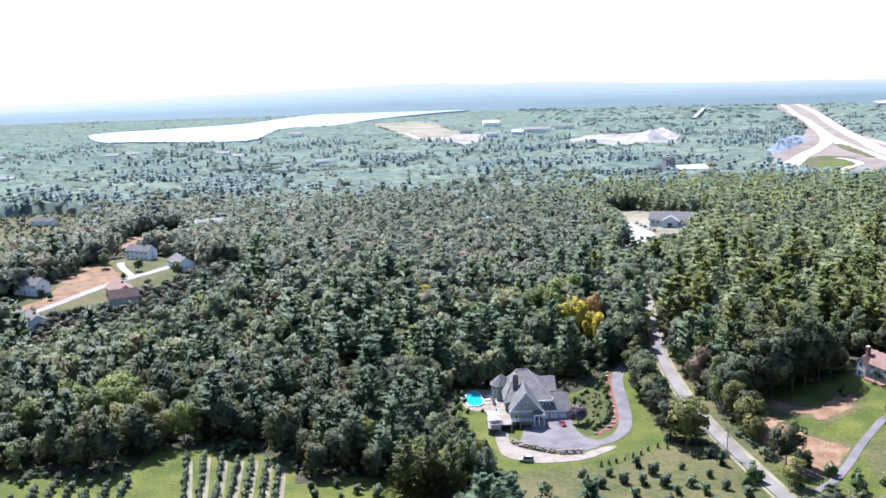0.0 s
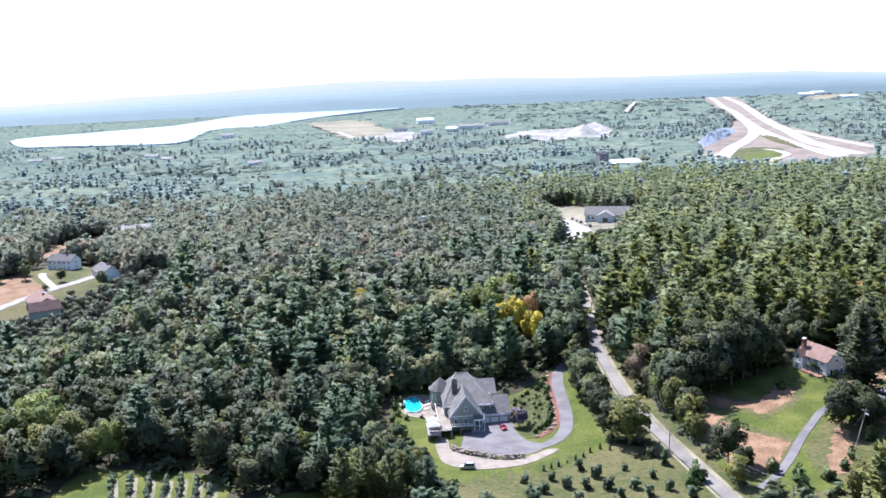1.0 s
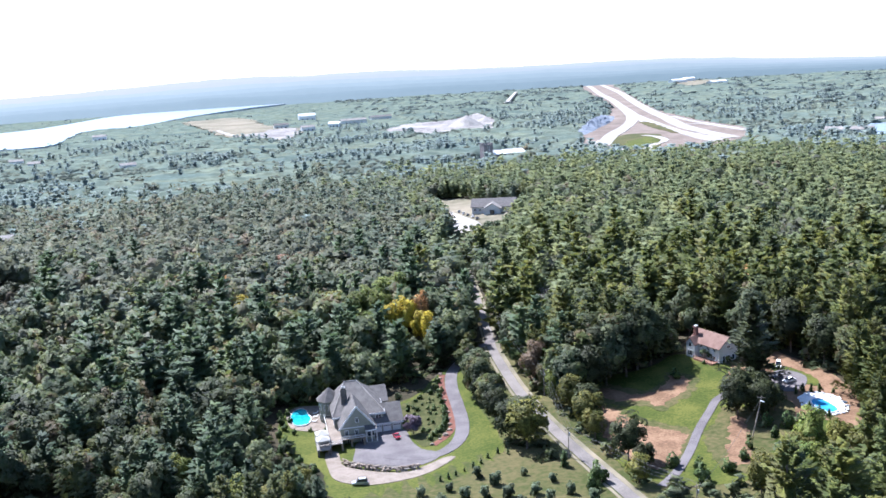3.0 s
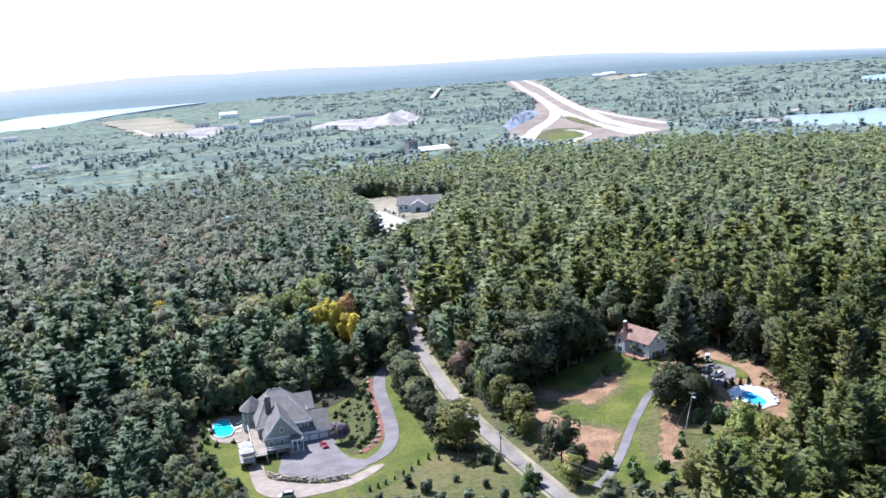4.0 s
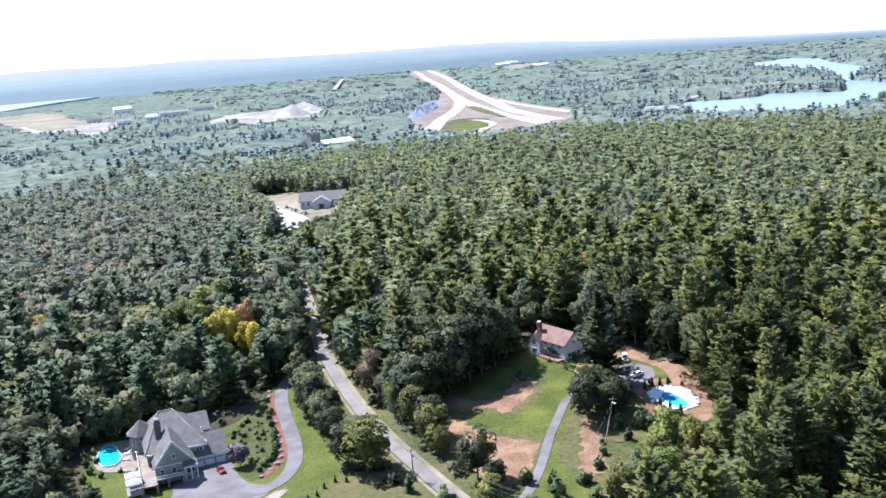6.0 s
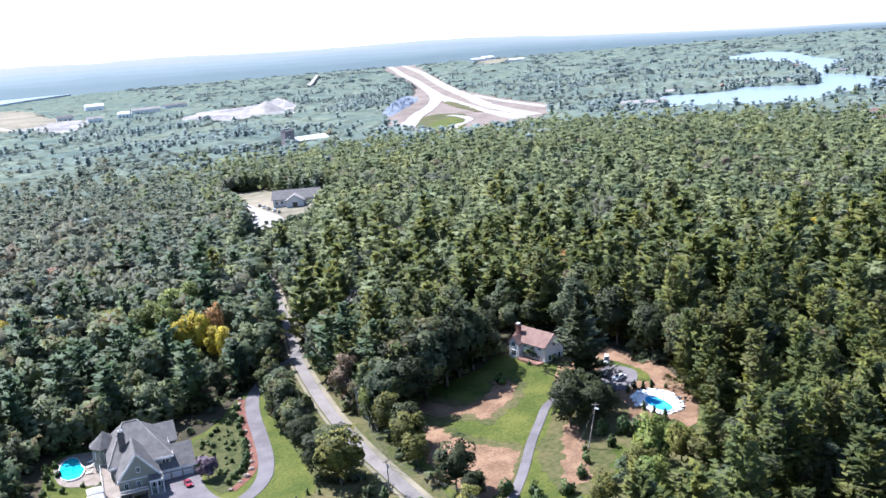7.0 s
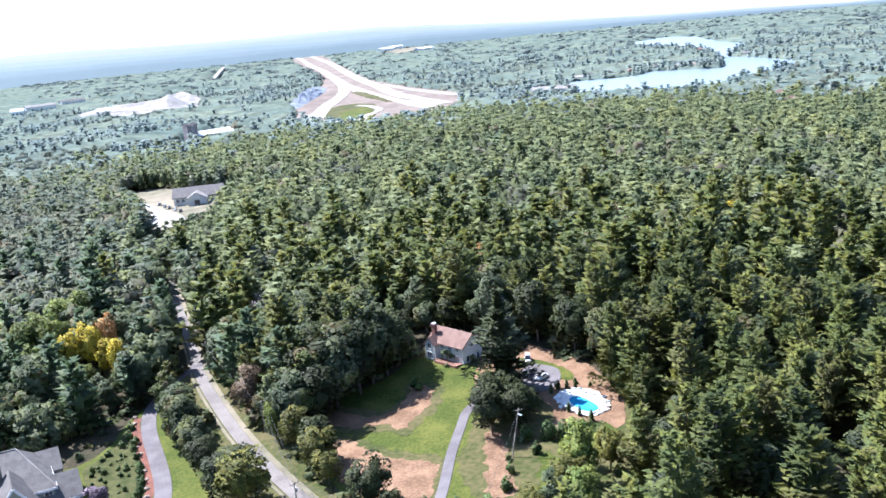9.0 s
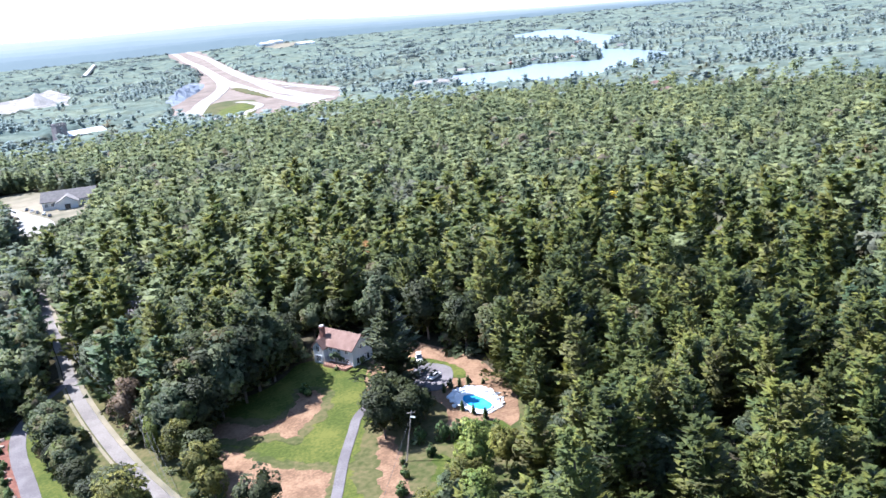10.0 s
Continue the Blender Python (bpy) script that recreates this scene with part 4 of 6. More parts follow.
forest("front_oak_woods", xs[front & ~p], ys[front & ~p], [broadleaf(s, 1000, 34, 0.048) for s in range(150, 154)], (10, 19), (1.0, 1.5), OAK, "stand of grey-green oaks behind the nursery field", rng)
rest = rest & ~front
near_shapes = [pine(s, 330, 8, 0.082, width=0.28, tilt=0.5) for s in range(40, 46)]
forest("near_pine_woods", xs[rest & p & warm], ys[rest & p & warm], near_shapes, (13, 24), (0.9, 1.35), PINE, "dense stand of sunny green white pines", rng)
forest("dark_pine_woods", xs[rest & p & ~warm], ys[rest & p & ~warm], near_shapes, (13, 24), (0.9, 1.35), COOLPINE, "dense stand of dark blue-green pines", rng)
forest("near_oak_woods", xs[rest & ~p], ys[rest & ~p], [broadleaf(s, 360, 22, 0.076) for s in range(50, 56)], (10, 19), (1.0, 1.5), OAK, "dense stand of grey-green oaks", rng)
xs, ys = spread(430, 850, 8.3)
p = rng.uniform(0, 1, len(xs)) < share_of_pines(xs, ys)
warm = sunny(xs, ys)
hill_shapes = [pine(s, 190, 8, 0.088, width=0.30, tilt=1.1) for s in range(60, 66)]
forest("hill_pine_woods", xs[p & warm], ys[p & warm], hill_shapes, (13, 17.6), (1.2, 1.75), HAZED_HILLPINE, "pine woods covering the hill, needles paled for haze", rng)
forest("dark_hill_woods", xs[p & ~warm], ys[p & ~warm], hill_shapes, (12.5, 17.6), (1.15, 1.7), HAZED_COOLPINE, "dark pines among the oaks of the valley", rng)
forest("hill_oak_woods", xs[~p], ys[~p], [broadleaf(s, 120, 16, 0.112) for s in range(70, 75)], (10, 17), (1.2, 1.9), HAZED_HILLOAK, "oak woods beyond the hill", rng)


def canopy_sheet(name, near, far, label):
    """The closed roof of distant woods: one sheet of crown-sized humps that comes down to the ground round every
    clearing, its colour paled for haze.
    """
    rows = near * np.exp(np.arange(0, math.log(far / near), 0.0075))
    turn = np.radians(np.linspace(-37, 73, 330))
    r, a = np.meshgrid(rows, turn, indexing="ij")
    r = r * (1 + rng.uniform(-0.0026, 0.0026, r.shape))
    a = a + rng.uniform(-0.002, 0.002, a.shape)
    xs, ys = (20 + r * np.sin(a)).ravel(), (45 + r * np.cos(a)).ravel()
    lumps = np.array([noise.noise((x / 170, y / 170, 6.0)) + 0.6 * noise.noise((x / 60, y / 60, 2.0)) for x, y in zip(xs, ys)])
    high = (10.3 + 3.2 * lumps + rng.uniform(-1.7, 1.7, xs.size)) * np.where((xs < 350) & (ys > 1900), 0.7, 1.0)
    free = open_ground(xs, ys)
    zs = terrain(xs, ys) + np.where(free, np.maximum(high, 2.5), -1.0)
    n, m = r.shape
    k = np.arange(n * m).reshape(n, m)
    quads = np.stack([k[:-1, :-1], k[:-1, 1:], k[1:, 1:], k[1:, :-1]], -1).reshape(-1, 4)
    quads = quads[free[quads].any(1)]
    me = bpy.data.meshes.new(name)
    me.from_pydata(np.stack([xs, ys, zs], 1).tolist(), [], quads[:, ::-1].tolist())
    me.materials.append(HAZED_FARLEAF)
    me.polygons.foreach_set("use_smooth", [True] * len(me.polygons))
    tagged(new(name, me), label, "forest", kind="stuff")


canopy_sheet("distant_woods", 800, 4480, "closed woods reaching to the horizon, haze put into their colour")
xs, ys = spread(830, 2100, 13)
p = rng.uniform(0, 1, len(xs)) < stands(xs, ys, 150)
q = ~p & (rng.uniform(0, 1, len(xs)) < 0.8)
forest("middle_oak_woods", xs[q], ys[q], [crown(s, 8) for s in range(80, 84)], (9, 13.5), (1.2, 1.8), HAZED_FAROAK, "crowns of broad trees in the distant woods", rng)
forest("middle_pine_woods", xs[p], ys[p], [pine(s, 26, 5, 0.19, core=False, tilt=1.2) for s in range(86, 90)], (11, 18), (1.0, 1.4), HAZED_FARPINE, "taller pines standing out of the distant woods", rng)
xs, ys = spread(2000, 9000, 30)
p = rng.uniform(0, 1, len(xs)) < 0.12 + 0.6 * stands(xs, ys, 330)
forest("far_pine_woods", xs[p], ys[p], [dome(s) for s in range(5, 9)], (10, 15), (1.0, 1.6), HAZED_FARPINE, "pine stands far off, haze put into their colour", rng)


kinds = {"oak": near_oaks, "pine": near_pines, "cool": cool_pines}
for key, name, label, leaf, shape in (
    ("maple", "maple_tree", "sunny yellow-green maple with a full crown", LIMELEAF, "broad"), ("olive", "willow_tree", "olive-green roadside tree with a dense crown", OLIVELEAF, "broad"),
    ("gold", "golden_tree", "maple turned golden yellow among green woods", GOLDLEAF, "broad"), ("orange", "orange_tree", "maple turned soft orange among green woods", ORANGELEAF, "broad"),
    ("dark", "shade_tree", "dark green broad tree with a dense crown", DARKLEAF, "broad"), ("bare", "bare_tree", "grey half-bare tree with thin twigs", GREYLEAF, "thin"), ("rust", "rusty_tree", "oak turned rusty red-brown among green woods", RUSTLEAF, "broad"), ("brown", "dying_tree", "thinning brown-leaved tree among green ones", BROWNLEAF, "broad"), ("spruce", "spruce_tree", "dark green spruce with heavy boughs", DARKLEAF, "pine")):
    shapes = [(broadleaf(s, 420, 24, 0.03, core=False), 9) for s in (35, 36)] if shape == "thin" else [(broadleaf(s, 1900, 30, 0.034), 5) for s in (31, 32)] if shape == "broad" else [(pine(s, 2600, 17, 0.034, width=0.25, taper=0.9), 9) for s in (33, 34)]
    kinds[key] = tree_kind(name, label, "tree", shapes, leaf, label.split(" ")[0] + " trees")
for i, (x, y, h, w, kind) in enumerate(PLANTED):
    plant(kinds[kind], i, x, y, h, w)


def understorey(name, near, far, size, high, material, label, side, leaves=(90, 12, 0.125)):
    """Leafy growth that closes the roof of the woods between the taller crowns and leaves the clearings free."""
    def keep(xs, ys):
        d = np.hypot(xs - 20, ys - 45)
        return (d >= near) & (d < far) & open_ground(xs, ys) & (sunny(xs, ys) == side)
    xs, ys = scatter(rng, -far * 0.62, far + 60, 120, far + 60, size, keep)
    forest(name, xs, ys, [broadleaf(s, *leaves) for s in range(20, 25)], (high * 0.75, high * 1.2), (size * 1.25 / high, size * 1.65 / high), material, label, rng)


# Tall pale fill between the hill crowns flattens dark gaps as haze would.
understorey("hill_understorey", 430, 900, 7.9, 15.2, HAZED_HILLPINE, "leafy young trees between the pines of the hill", True)
understorey("valley_understorey", 430, 900, 8.0, 13.6, HAZED_HILLOAK, "leafy young trees between the oaks of the valley", False)
understorey("slope_understorey", 270, 440, 7.5, 10.0, PINE, "leafy young trees below the near pines", True, (120, 13, 0.105))
understorey("wood_understorey", 270, 440, 7.5, 10.0, OAK, "leafy young oaks below the near woods", False, (120, 13, 0.105))


def under(xs, ys):
    d = np.hypot(xs - 20, ys - 45)
    ok = (d > 120) & (d < 420) & (line_distance(ROAD, xs, ys) > 6) & ((xs < 145) | (ys > 300))
    angle = np.degrees(np.arctan2(xs - 10, ys - 20))
    ok &= (angle > -36) & (angle < 72)
    for c in CLEARINGS:
        ok &= ~inside(c, xs, ys)
    return ok


xs, ys = scatter(rng, -400, 460, 60, 480, 7.0, under)
forest("undergrowth", xs, ys, [(broadleaf(s, 34, 6, 0.22, core=False) - (0, 0, 0.2)) * (1.4, 1.4, 1.1) for s in range(90, 95)], (2.0, 5.5), (1.0, 1.6), OAK, "saplings and brush on the forest floor", rng)
xs, ys = scatter(rng, -210, 172, 370, 660, 5.5, lambda a, b: inside(LOW_GROWTH[4], a, b))
forest("brush", xs, ys, [broadleaf(s, 90, 10, 0.15) for s in range(96, 100)], (3.5, 6), (1.3, 2.0), HAZED_HILLOAK, "low leafy brush before the clearing", rng)
xs, ys = scatter(rng, -450, -170, 580, 930, 8.0, lambda a, b: inside(FAR_FIELD, a, b) | inside(LOW_GROWTH[8], a, b) | inside(LOW_GROWTH[9], a, b))
forest("scrub", xs, ys, [broadleaf(s, 40, 8, 0.2) for s in range(106, 109)], (1.2, 4.5), (1.2, 2.0), HAZED_HILLOAK, "grey-green scrub scattered over a rough field", rng)
xs, ys = scatter(rng, 90, 175, 535, 660, 4.0, lambda a, b: inside(LOW_GROWTH[5], a, b) & (line_distance(ROAD, a, b) > 5))
forest("low_brush", xs, ys, [broadleaf(s, 50, 8, 0.2) for s in range(101, 104)], (1.6, 3.2), (1.6, 2.4), HAZED_HILLPINE, "low green brush before the parking lot", rng)


# ---- houses ----
def slab(bm, c, u, n, w, d, h):
    """A box at centre c, w along u, d along n, h upright."""
    c, u, n, k = Vector(c), Vector(u), Vector(n), Vector((0, 0, 1))
    r = bmesh.ops.create_cube(bm, size=1)
    for v in r["verts"]:
        v.co = c + u * v.co.x * w + n * v.co.y * d + k * v.co.z * h
    return bm


def window(parent, c, u, n, w, h, panes=2, material=None, name="window"):
    """A window with a white frame proud of the wall and dark panes."""
    c, u, n, k = Vector(c), Vector(u), Vector(n), Vector((0, 0, 1))
    bm = bmesh.new()
    for s in (-1, 1):
        slab(bm, c + u * s * w / 2 + n * 0.06, u, n, 0.16, 0.16, h + 0.16)
        slab(bm, c + k * s * h / 2 + n * 0.06, u, n, w, 0.16, 0.16)
    for i in range(1, panes):
        slab(bm, c + u * (i / panes - 0.5) * w + n * 0.05, u, n, 0.09, 0.12, h)
    frame_ob = part(name, bm, material or WHITE, parent)
    part("pane", slab(bmesh.new(), c + n * 0.03, u, n, w - 0.1, 0.05, h - 0.1), GLASS, frame_ob)
    return frame_ob


def roof_of(faces, thick=0.28):
    """Roof planes, each given by its corners, as slabs of one thickness."""
    bm = bmesh.new()
    for f in faces:
        top = [bm.verts.new(p) for p in f]
        low = [bm.verts.new((p[0], p[1], p[2] - thick)) for p in f]
        bm.faces.new(top)
        bm.faces.new(low[::-1])
        for i in range(len(f)):
            j = (i + 1) % len(f)
            bm.faces.new((top[i], low[i], low[j], top[j]))
    bmesh.ops.recalc_face_normals(bm, faces=bm.faces)
    return bm


def gable_walls(x0, x1, y0, y1, z0, eave, ridge, along="y", base=-1.5):
    """Walls of a block whose gables close two ends."""
    xm, ym = (x0 + x1) / 2, (y0 + y1) / 2
    lo, hi = z0 + base, z0 + eave
    if along == "y":
        f = [[(x0, y0, lo), (x1, y0, lo), (x1, y0, hi), (xm, y0, z0 + ridge), (x0, y0, hi)], [(x0, y1, lo), (x0, y1, hi), (xm, y1, z0 + ridge), (x1, y1, hi), (x1, y1, lo)],
             [(x0, y0, lo), (x0, y0, hi), (x0, y1, hi), (x0, y1, lo)], [(x1, y0, lo), (x1, y1, lo), (x1, y1, hi), (x1, y0, hi)]]
    else:
        f = [[(x0, y0, lo), (x0, y1, lo), (x0, y1, hi), (x0, ym, z0 + ridge), (x0, y0, hi)], [(x1, y0, lo), (x1, y0, hi), (x1, ym, z0 + ridge), (x1, y1, hi), (x1, y1, lo)],
             [(x0, y0, lo), (x0, y0, hi), (x1, y0, hi), (x1, y0, lo)], [(x0, y1, lo), (x1, y1, lo), (x1, y1, hi), (x0, y1, hi)]]
    return solid(f)


def gable_roof(x0, x1, y0, y1, z0, eave, ridge, along="y", over=0.5):
    xm, ym = (x0 + x1) / 2, (y0 + y1) / 2
    e, r = z0 + eave + 0.32, z0 + ridge + 0.34
    if along == "y":
        drop = over * (ridge - eave) / (xm - x0)
        return roof_of([[(x0 - over, y0 - over, e - drop), (xm, y0 - over, r), (xm, y1 + over, r), (x0 - over, y1 + over, e - drop)], [(x1 + over, y0 - over, e - drop), (x1 + over, y1 + over, e - drop), (xm, y1 + over, r), (xm, y0 - over, r)]])
    drop = over * (ridge - eave) / (ym - y0)
    return roof_of([[(x0 - over, y0 - over, e - drop), (x1 + over, y0 - over, e - drop), (x1 + over, ym, r), (x0 - over, ym, r)], [(x0 - over, y1 + over, e - drop), (x0 - over, ym, r), (x1 + over, ym, r), (x1 + over, y1 + over, e - drop)]])


def rake_boards(x0, x1, y, z0, eave, ridge, over=0.5):
    """White boards along the edges of a gable that faces -y."""
    bm = bmesh.new()
    xm = (x0 + x1) / 2
    slope = (ridge - eave) / (xm - x0)
    for s, xe in ((-1, x0 - over), (1, x1 + over)):
        ze = z0 + eave - over * slope
        a, b = Vector((xe, y, ze)), Vector((xm, y, z0 + ridge))
        mid, d = (a + b) / 2, (b - a)
        r = bmesh.ops.create_cube(bm, size=1)
        q = d.to_track_quat("X", "Z").to_matrix().to_4x4()
        bmesh.ops.transform(bm, matrix=Matrix.Translation(mid) @ q @ Matrix.Diagonal((d.length, 0.14, 0.5, 1)), verts=r["verts"])
    return bm


U, N = Vector((1, 0, 0)), Vector((0, -1, 0))


def mansion():
    z0 = -7.4
    top = tagged(new("mansion"), "large sage-green mansion with steep grey shingle roofs and white trim", "house")
    top.matrix_world = pose(0, 0, 0)
    # main block with a hipped roof
    x0, x1, y0, y1 = 21.0, 37.6, 328.0, 350.0
    wall = part("wall", boxed(x0, x1, y0, y1, z0 - 1.5, z0 + 6.4), SIDING, top)
    e, r, o = z0 + 6.5, z0 + 13.4, 0.6
    ra, rb = (26.4, 343.4, r), (30.6, 343.4, r)
    c = [(x0 - o, y0 - o, e), (x1 + o, y0 - o, e), (x1 + o, y1 + o, e), (x0 - o, y1 + o, e)]
    part("roof", roof_of([[c[0], c[1], rb, ra], [c[1], c[2], rb], [c[2], c[3], ra, rb], [c[3], c[0], ra]]), SHINGLE, top, "steep grey hipped roof")
    bm = bmesh.new()
    for p, q in ((c[1], rb), (c[0], ra), (ra, rb)):
        rod(bm, Vector(p) + Vector((0, 0, 0.05)), Vector(q) + Vector((0, 0, 0.05)), 0.22, sides=6)
    part("ridge_cap", bm, CONCRETE, top, "pale ridge caps")
    part("eave_trim", box(box(bmesh.new(), x0 - o - 0.05, x1 + o + 0.05, y0 - o - 0.12, y0 - o + 0.02, e - 0.55, e - 0.02), x1 + o - 0.02, x1 + o + 0.1, y0 - o, y1 + o, e - 0.55, e - 0.02), WHITE, top, "white eave boards")
    # front wing with its gable
    a0, a1, b0, b1 = 22.4, 33.4, 320.0, 333.0
    part("wing_wall", gable_walls(a0, a1, b0, b1, z0, 5.2, 12.0), SIDING, top)
    part("wing_roof", gable_roof(a0, a1, b0, b1, z0, 5.2, 12.0), SHINGLE, top)
    part("rake_board", rake_boards(a0, a1, b0 - 0.56, z0, 5.45, 12.25), WHITE, top, "white rake boards of the front gable")
    part("gable_trim", boxed(a0 - 0.05, a1 + 0.05, b0 - 0.08, b0 + 0.05, z0 + 5.0, z0 + 5.3), WHITE, top)
    for x, z, w, h in ((24.3, 3.4, 1.1, 1.9), (27.6, 3.4, 1.1, 1.9), (27.9, 7.6, 1.0, 1.5), (25.0, 0.6, 1.2, 1.4), (29.5, 0.6, 1.2, 1.4)):
        window(top, (x, b0, z0 + z), U, N, w, h)
    # porch bay
    part("porch_roof", roof_of([[(30.2, 317.6, z0 + 4.6), (34.2, 317.6, z0 + 4.6), (34.2, 320.4, z0 + 5.6), (30.2, 320.4, z0 + 5.6)]]), SHINGLE, top)
    part("porch_fascia", boxed(30.2, 34.2, 317.5, 317.7, z0 + 4.1, z0 + 4.55), WHITE, top)
    for x in (30.5, 32.2, 33.9):
        bm = rod(bmesh.new(), (x, 317.9, z0), (x, 317.9, z0 + 4.2), 0.18, sides=10)
        part("porch_column", bm, WHITE, top)
    part("porch_floor", boxed(30.0, 34.3, 317.3, 320.2, z0 - 0.6, z0 + 0.5), CONCRETE, top)
    window(top, (32.2, 320.0, z0 + 2.6), U, N, 2.2, 2.2, 3, name="porch_window")
    # garage wing
    g0, g1, h0, h1 = 33.4, 43.6, 326.4, 340.0
    part("garage_wall", gable_walls(g0, g1, h0, h1, z0, 3.3, 7.4, "x"), SIDING, top)
    part("garage_roof", gable_roof(g0, g1, h0, h1, z0, 3.3, 7.4, "x"), SHINGLE, top)
    part("garage_fascia", boxed(g0 - 0.4, g1 + 0.5, h0 - 0.62, h0 - 0.5, z0 + 2.7, z0 + 3.2), WHITE, top)
    for i in range(3):
        x = 35.2 + 3.2 * i
        bm = boxed(x - 1.35, x + 1.35, h0 - 0.1, h0 + 0.02, z0, z0 + 2.45)
        for k in range(1, 4):
            box(bm, x - 1.3, x + 1.3, h0 - 0.14, h0 - 0.09, z0 + k * 0.6 - 0.25, z0 + k * 0.6 + 0.22)
        door = part("garage_door", bm, WHITE, top, "white panelled garage door")
        for k in range(4):
            part("pane", boxed(x - 1.15 + 0.6 * k, x - 0.65 + 0.6 * k, h0 - 0.17, h0 - 0.11, z0 + 1.92, z0 + 2.2), GLASS, door)
    window(top, (35.9, 328.0, z0 + 5.0), U, N, 2.0, 1.3, 2, name="upper_window")
    # rear wing
    part("rear_wall", gable_walls(33.0, 40.6, 341.0, 354.0, z0, 5.6, 9.2, "x"), SIDING, top)
    part("rear_roof", gable_roof(33.0, 40.6, 341.0, 354.0, z0, 5.6, 9.2, "x"), SHINGLE, top)
    # eight-sided corner tower
    bm = bmesh.new()
    bmesh.ops.create_cone(bm, cap_ends=True, segments=8, radius1=3.9, radius2=3.9, depth=9.2, matrix=pose(20.8, 344.5, z0 + 3.1, 0, 0, 22.5))
    part("tower_wall", bm, SIDING, top)
    bm = bmesh.new()
    bmesh.ops.create_cone(bm, cap_ends=True, segments=8, radius1=4.7, radius2=0.1, depth=4.0, matrix=pose(20.8, 344.5, z0 + 9.7, 0, 0, 22.5))
    part("tower_roof", bm, SHINGLE, top, "eight-sided grey tower roof")
    for a in (202.5, 247.5, 292.5):
        n = Vector((math.cos(radians(a)), math.sin(radians(a)), 0))
        u = Vector((-n.y, n.x, 0))
        for z in (1.9, 5.4):
            window(top, Vector((20.8, 344.5, z0 + z)) + n * 3.62, u, n, 1.5, 1.9)
    # chimney
    bm = boxed(24.2, 26.2, 333.0, 334.6, z0 + 6, z0 + 14.0)
    box(bm, 24.0, 26.4, 332.8, 334.8, z0 + 13.5, z0 + 13.8)
    box(bm, 24.35, 26.05, 333.15, 334.45, z0 + 14.0, z0 + 14.35)
    chimney = part("chimney", bm, DARKSTONE, top, "dark stone chimney with a pale cap")
    for x in (24.8, 25.6):
        part("flue", rod(bmesh.new(), (x, 333.8, z0 + 14.2), (x, 333.8, z0 + 14.9), 0.22, sides=10), WHITE, chimney)
    # side deck on posts, with its rail
    deck = part("deck", box(boxed(18.2, 22.4, 313.4, 340.0, z0 + 2.5, z0 + 2.8), 22.4, 30.0, 316.4, 320.0, z0 + 2.5, z0 + 2.8), PAVING, top, "pale tan deck round two sides of the house")
    for x, y in ((18.5, 313.8), (18.5, 320), (18.5, 327), (18.5, 334), (22.2, 313.8), (25.5, 316.7), (29.6, 316.7)):
        part("deck_post", boxed(x - 0.3, x + 0.3, y - 0.3, y + 0.3, z0 - 1.2, z0 + 2.5), STONE, deck)
    for xa, ya, xb, yb in ((18.3, 313.5, 18.3, 339.8), (18.3, 313.5, 22.3, 313.5), (22.3, 316.5, 29.9, 316.5)):
        bm = bmesh.new()
        d = Vector((xb - xa, yb - ya, 0))
        n = int(d.length / 0.5)
        for z in (2.95, 3.75):
            rod(bm, (xa, ya, z0 + z), (xb, yb, z0 + z), 0.07, sides=6)
        for i in range(n + 1):
            q = Vector((xa, ya, 0)) + d * i / n
            rod(bm, (q.x, q.y, z0 + 2.8), (q.x, q.y, z0 + 3.75), 0.04, sides=4)
        part("railing", bm, WHITE, deck)
    for y in (322, 327, 332, 337):
        window(top, (21.0, y + 6, z0 + 4.6), (0, -1, 0), (-1, 0, 0), 1.2, 1.7)
    return top


mansion()


def canopy(x, y, z):
    """A square white canopy with a pointed top on four legs."""
    top = thing("canopy", pose(x, y, z, 0, 0, 4), "white pitched canvas canopy standing on the deck", "canopy", "canopies on the deck")
    w, h = 2.1, 2.5
    c = [(-w, -w, h), (w, -w, h), (w, w, h), (-w, w, h)]
    faces = [[c[i], c[(i + 1) % 4], (0, 0, h + 1.1)] for i in range(4)]
    faces += [[c[i], c[(i + 1) % 4], (*c[(i + 1) % 4][:2], h - 0.35), (*c[i][:2], h - 0.35)] for i in range(4)]
    part("canvas_top", solid(faces), CANVAS, top)
    for px, py in ((-1, -1), (1, -1), (1, 1), (-1, 1)):
        part("leg", rod(bmesh.new(), (px * w * 0.96, py * w * 0.96, 0), (px * w * 0.96, py * w * 0.96, h), 0.05, sides=6), WHITE, top)
    return top


def side_terrace():
    top = thing("terrace", pose(16.6, 316, -7.4), "pale terrace platform on stone piers beside the house", "terrace")
    part("slab", boxed(-2.6, 1.7, -5.6, 6.0, 2.3, 2.7), CONCRETE, top)
    for x in (-2.2, 1.3):
        for y in (-5.2, 0, 5.6):
            part("pier", boxed(x - 0.35, x + 0.35, y - 0.35, y + 0.35, -1, 2.3), DARKSTONE, top)


side_terrace()
canopy(16.2, 313.4, -4.7)
canopy(16.2, 318.4, -4.7)


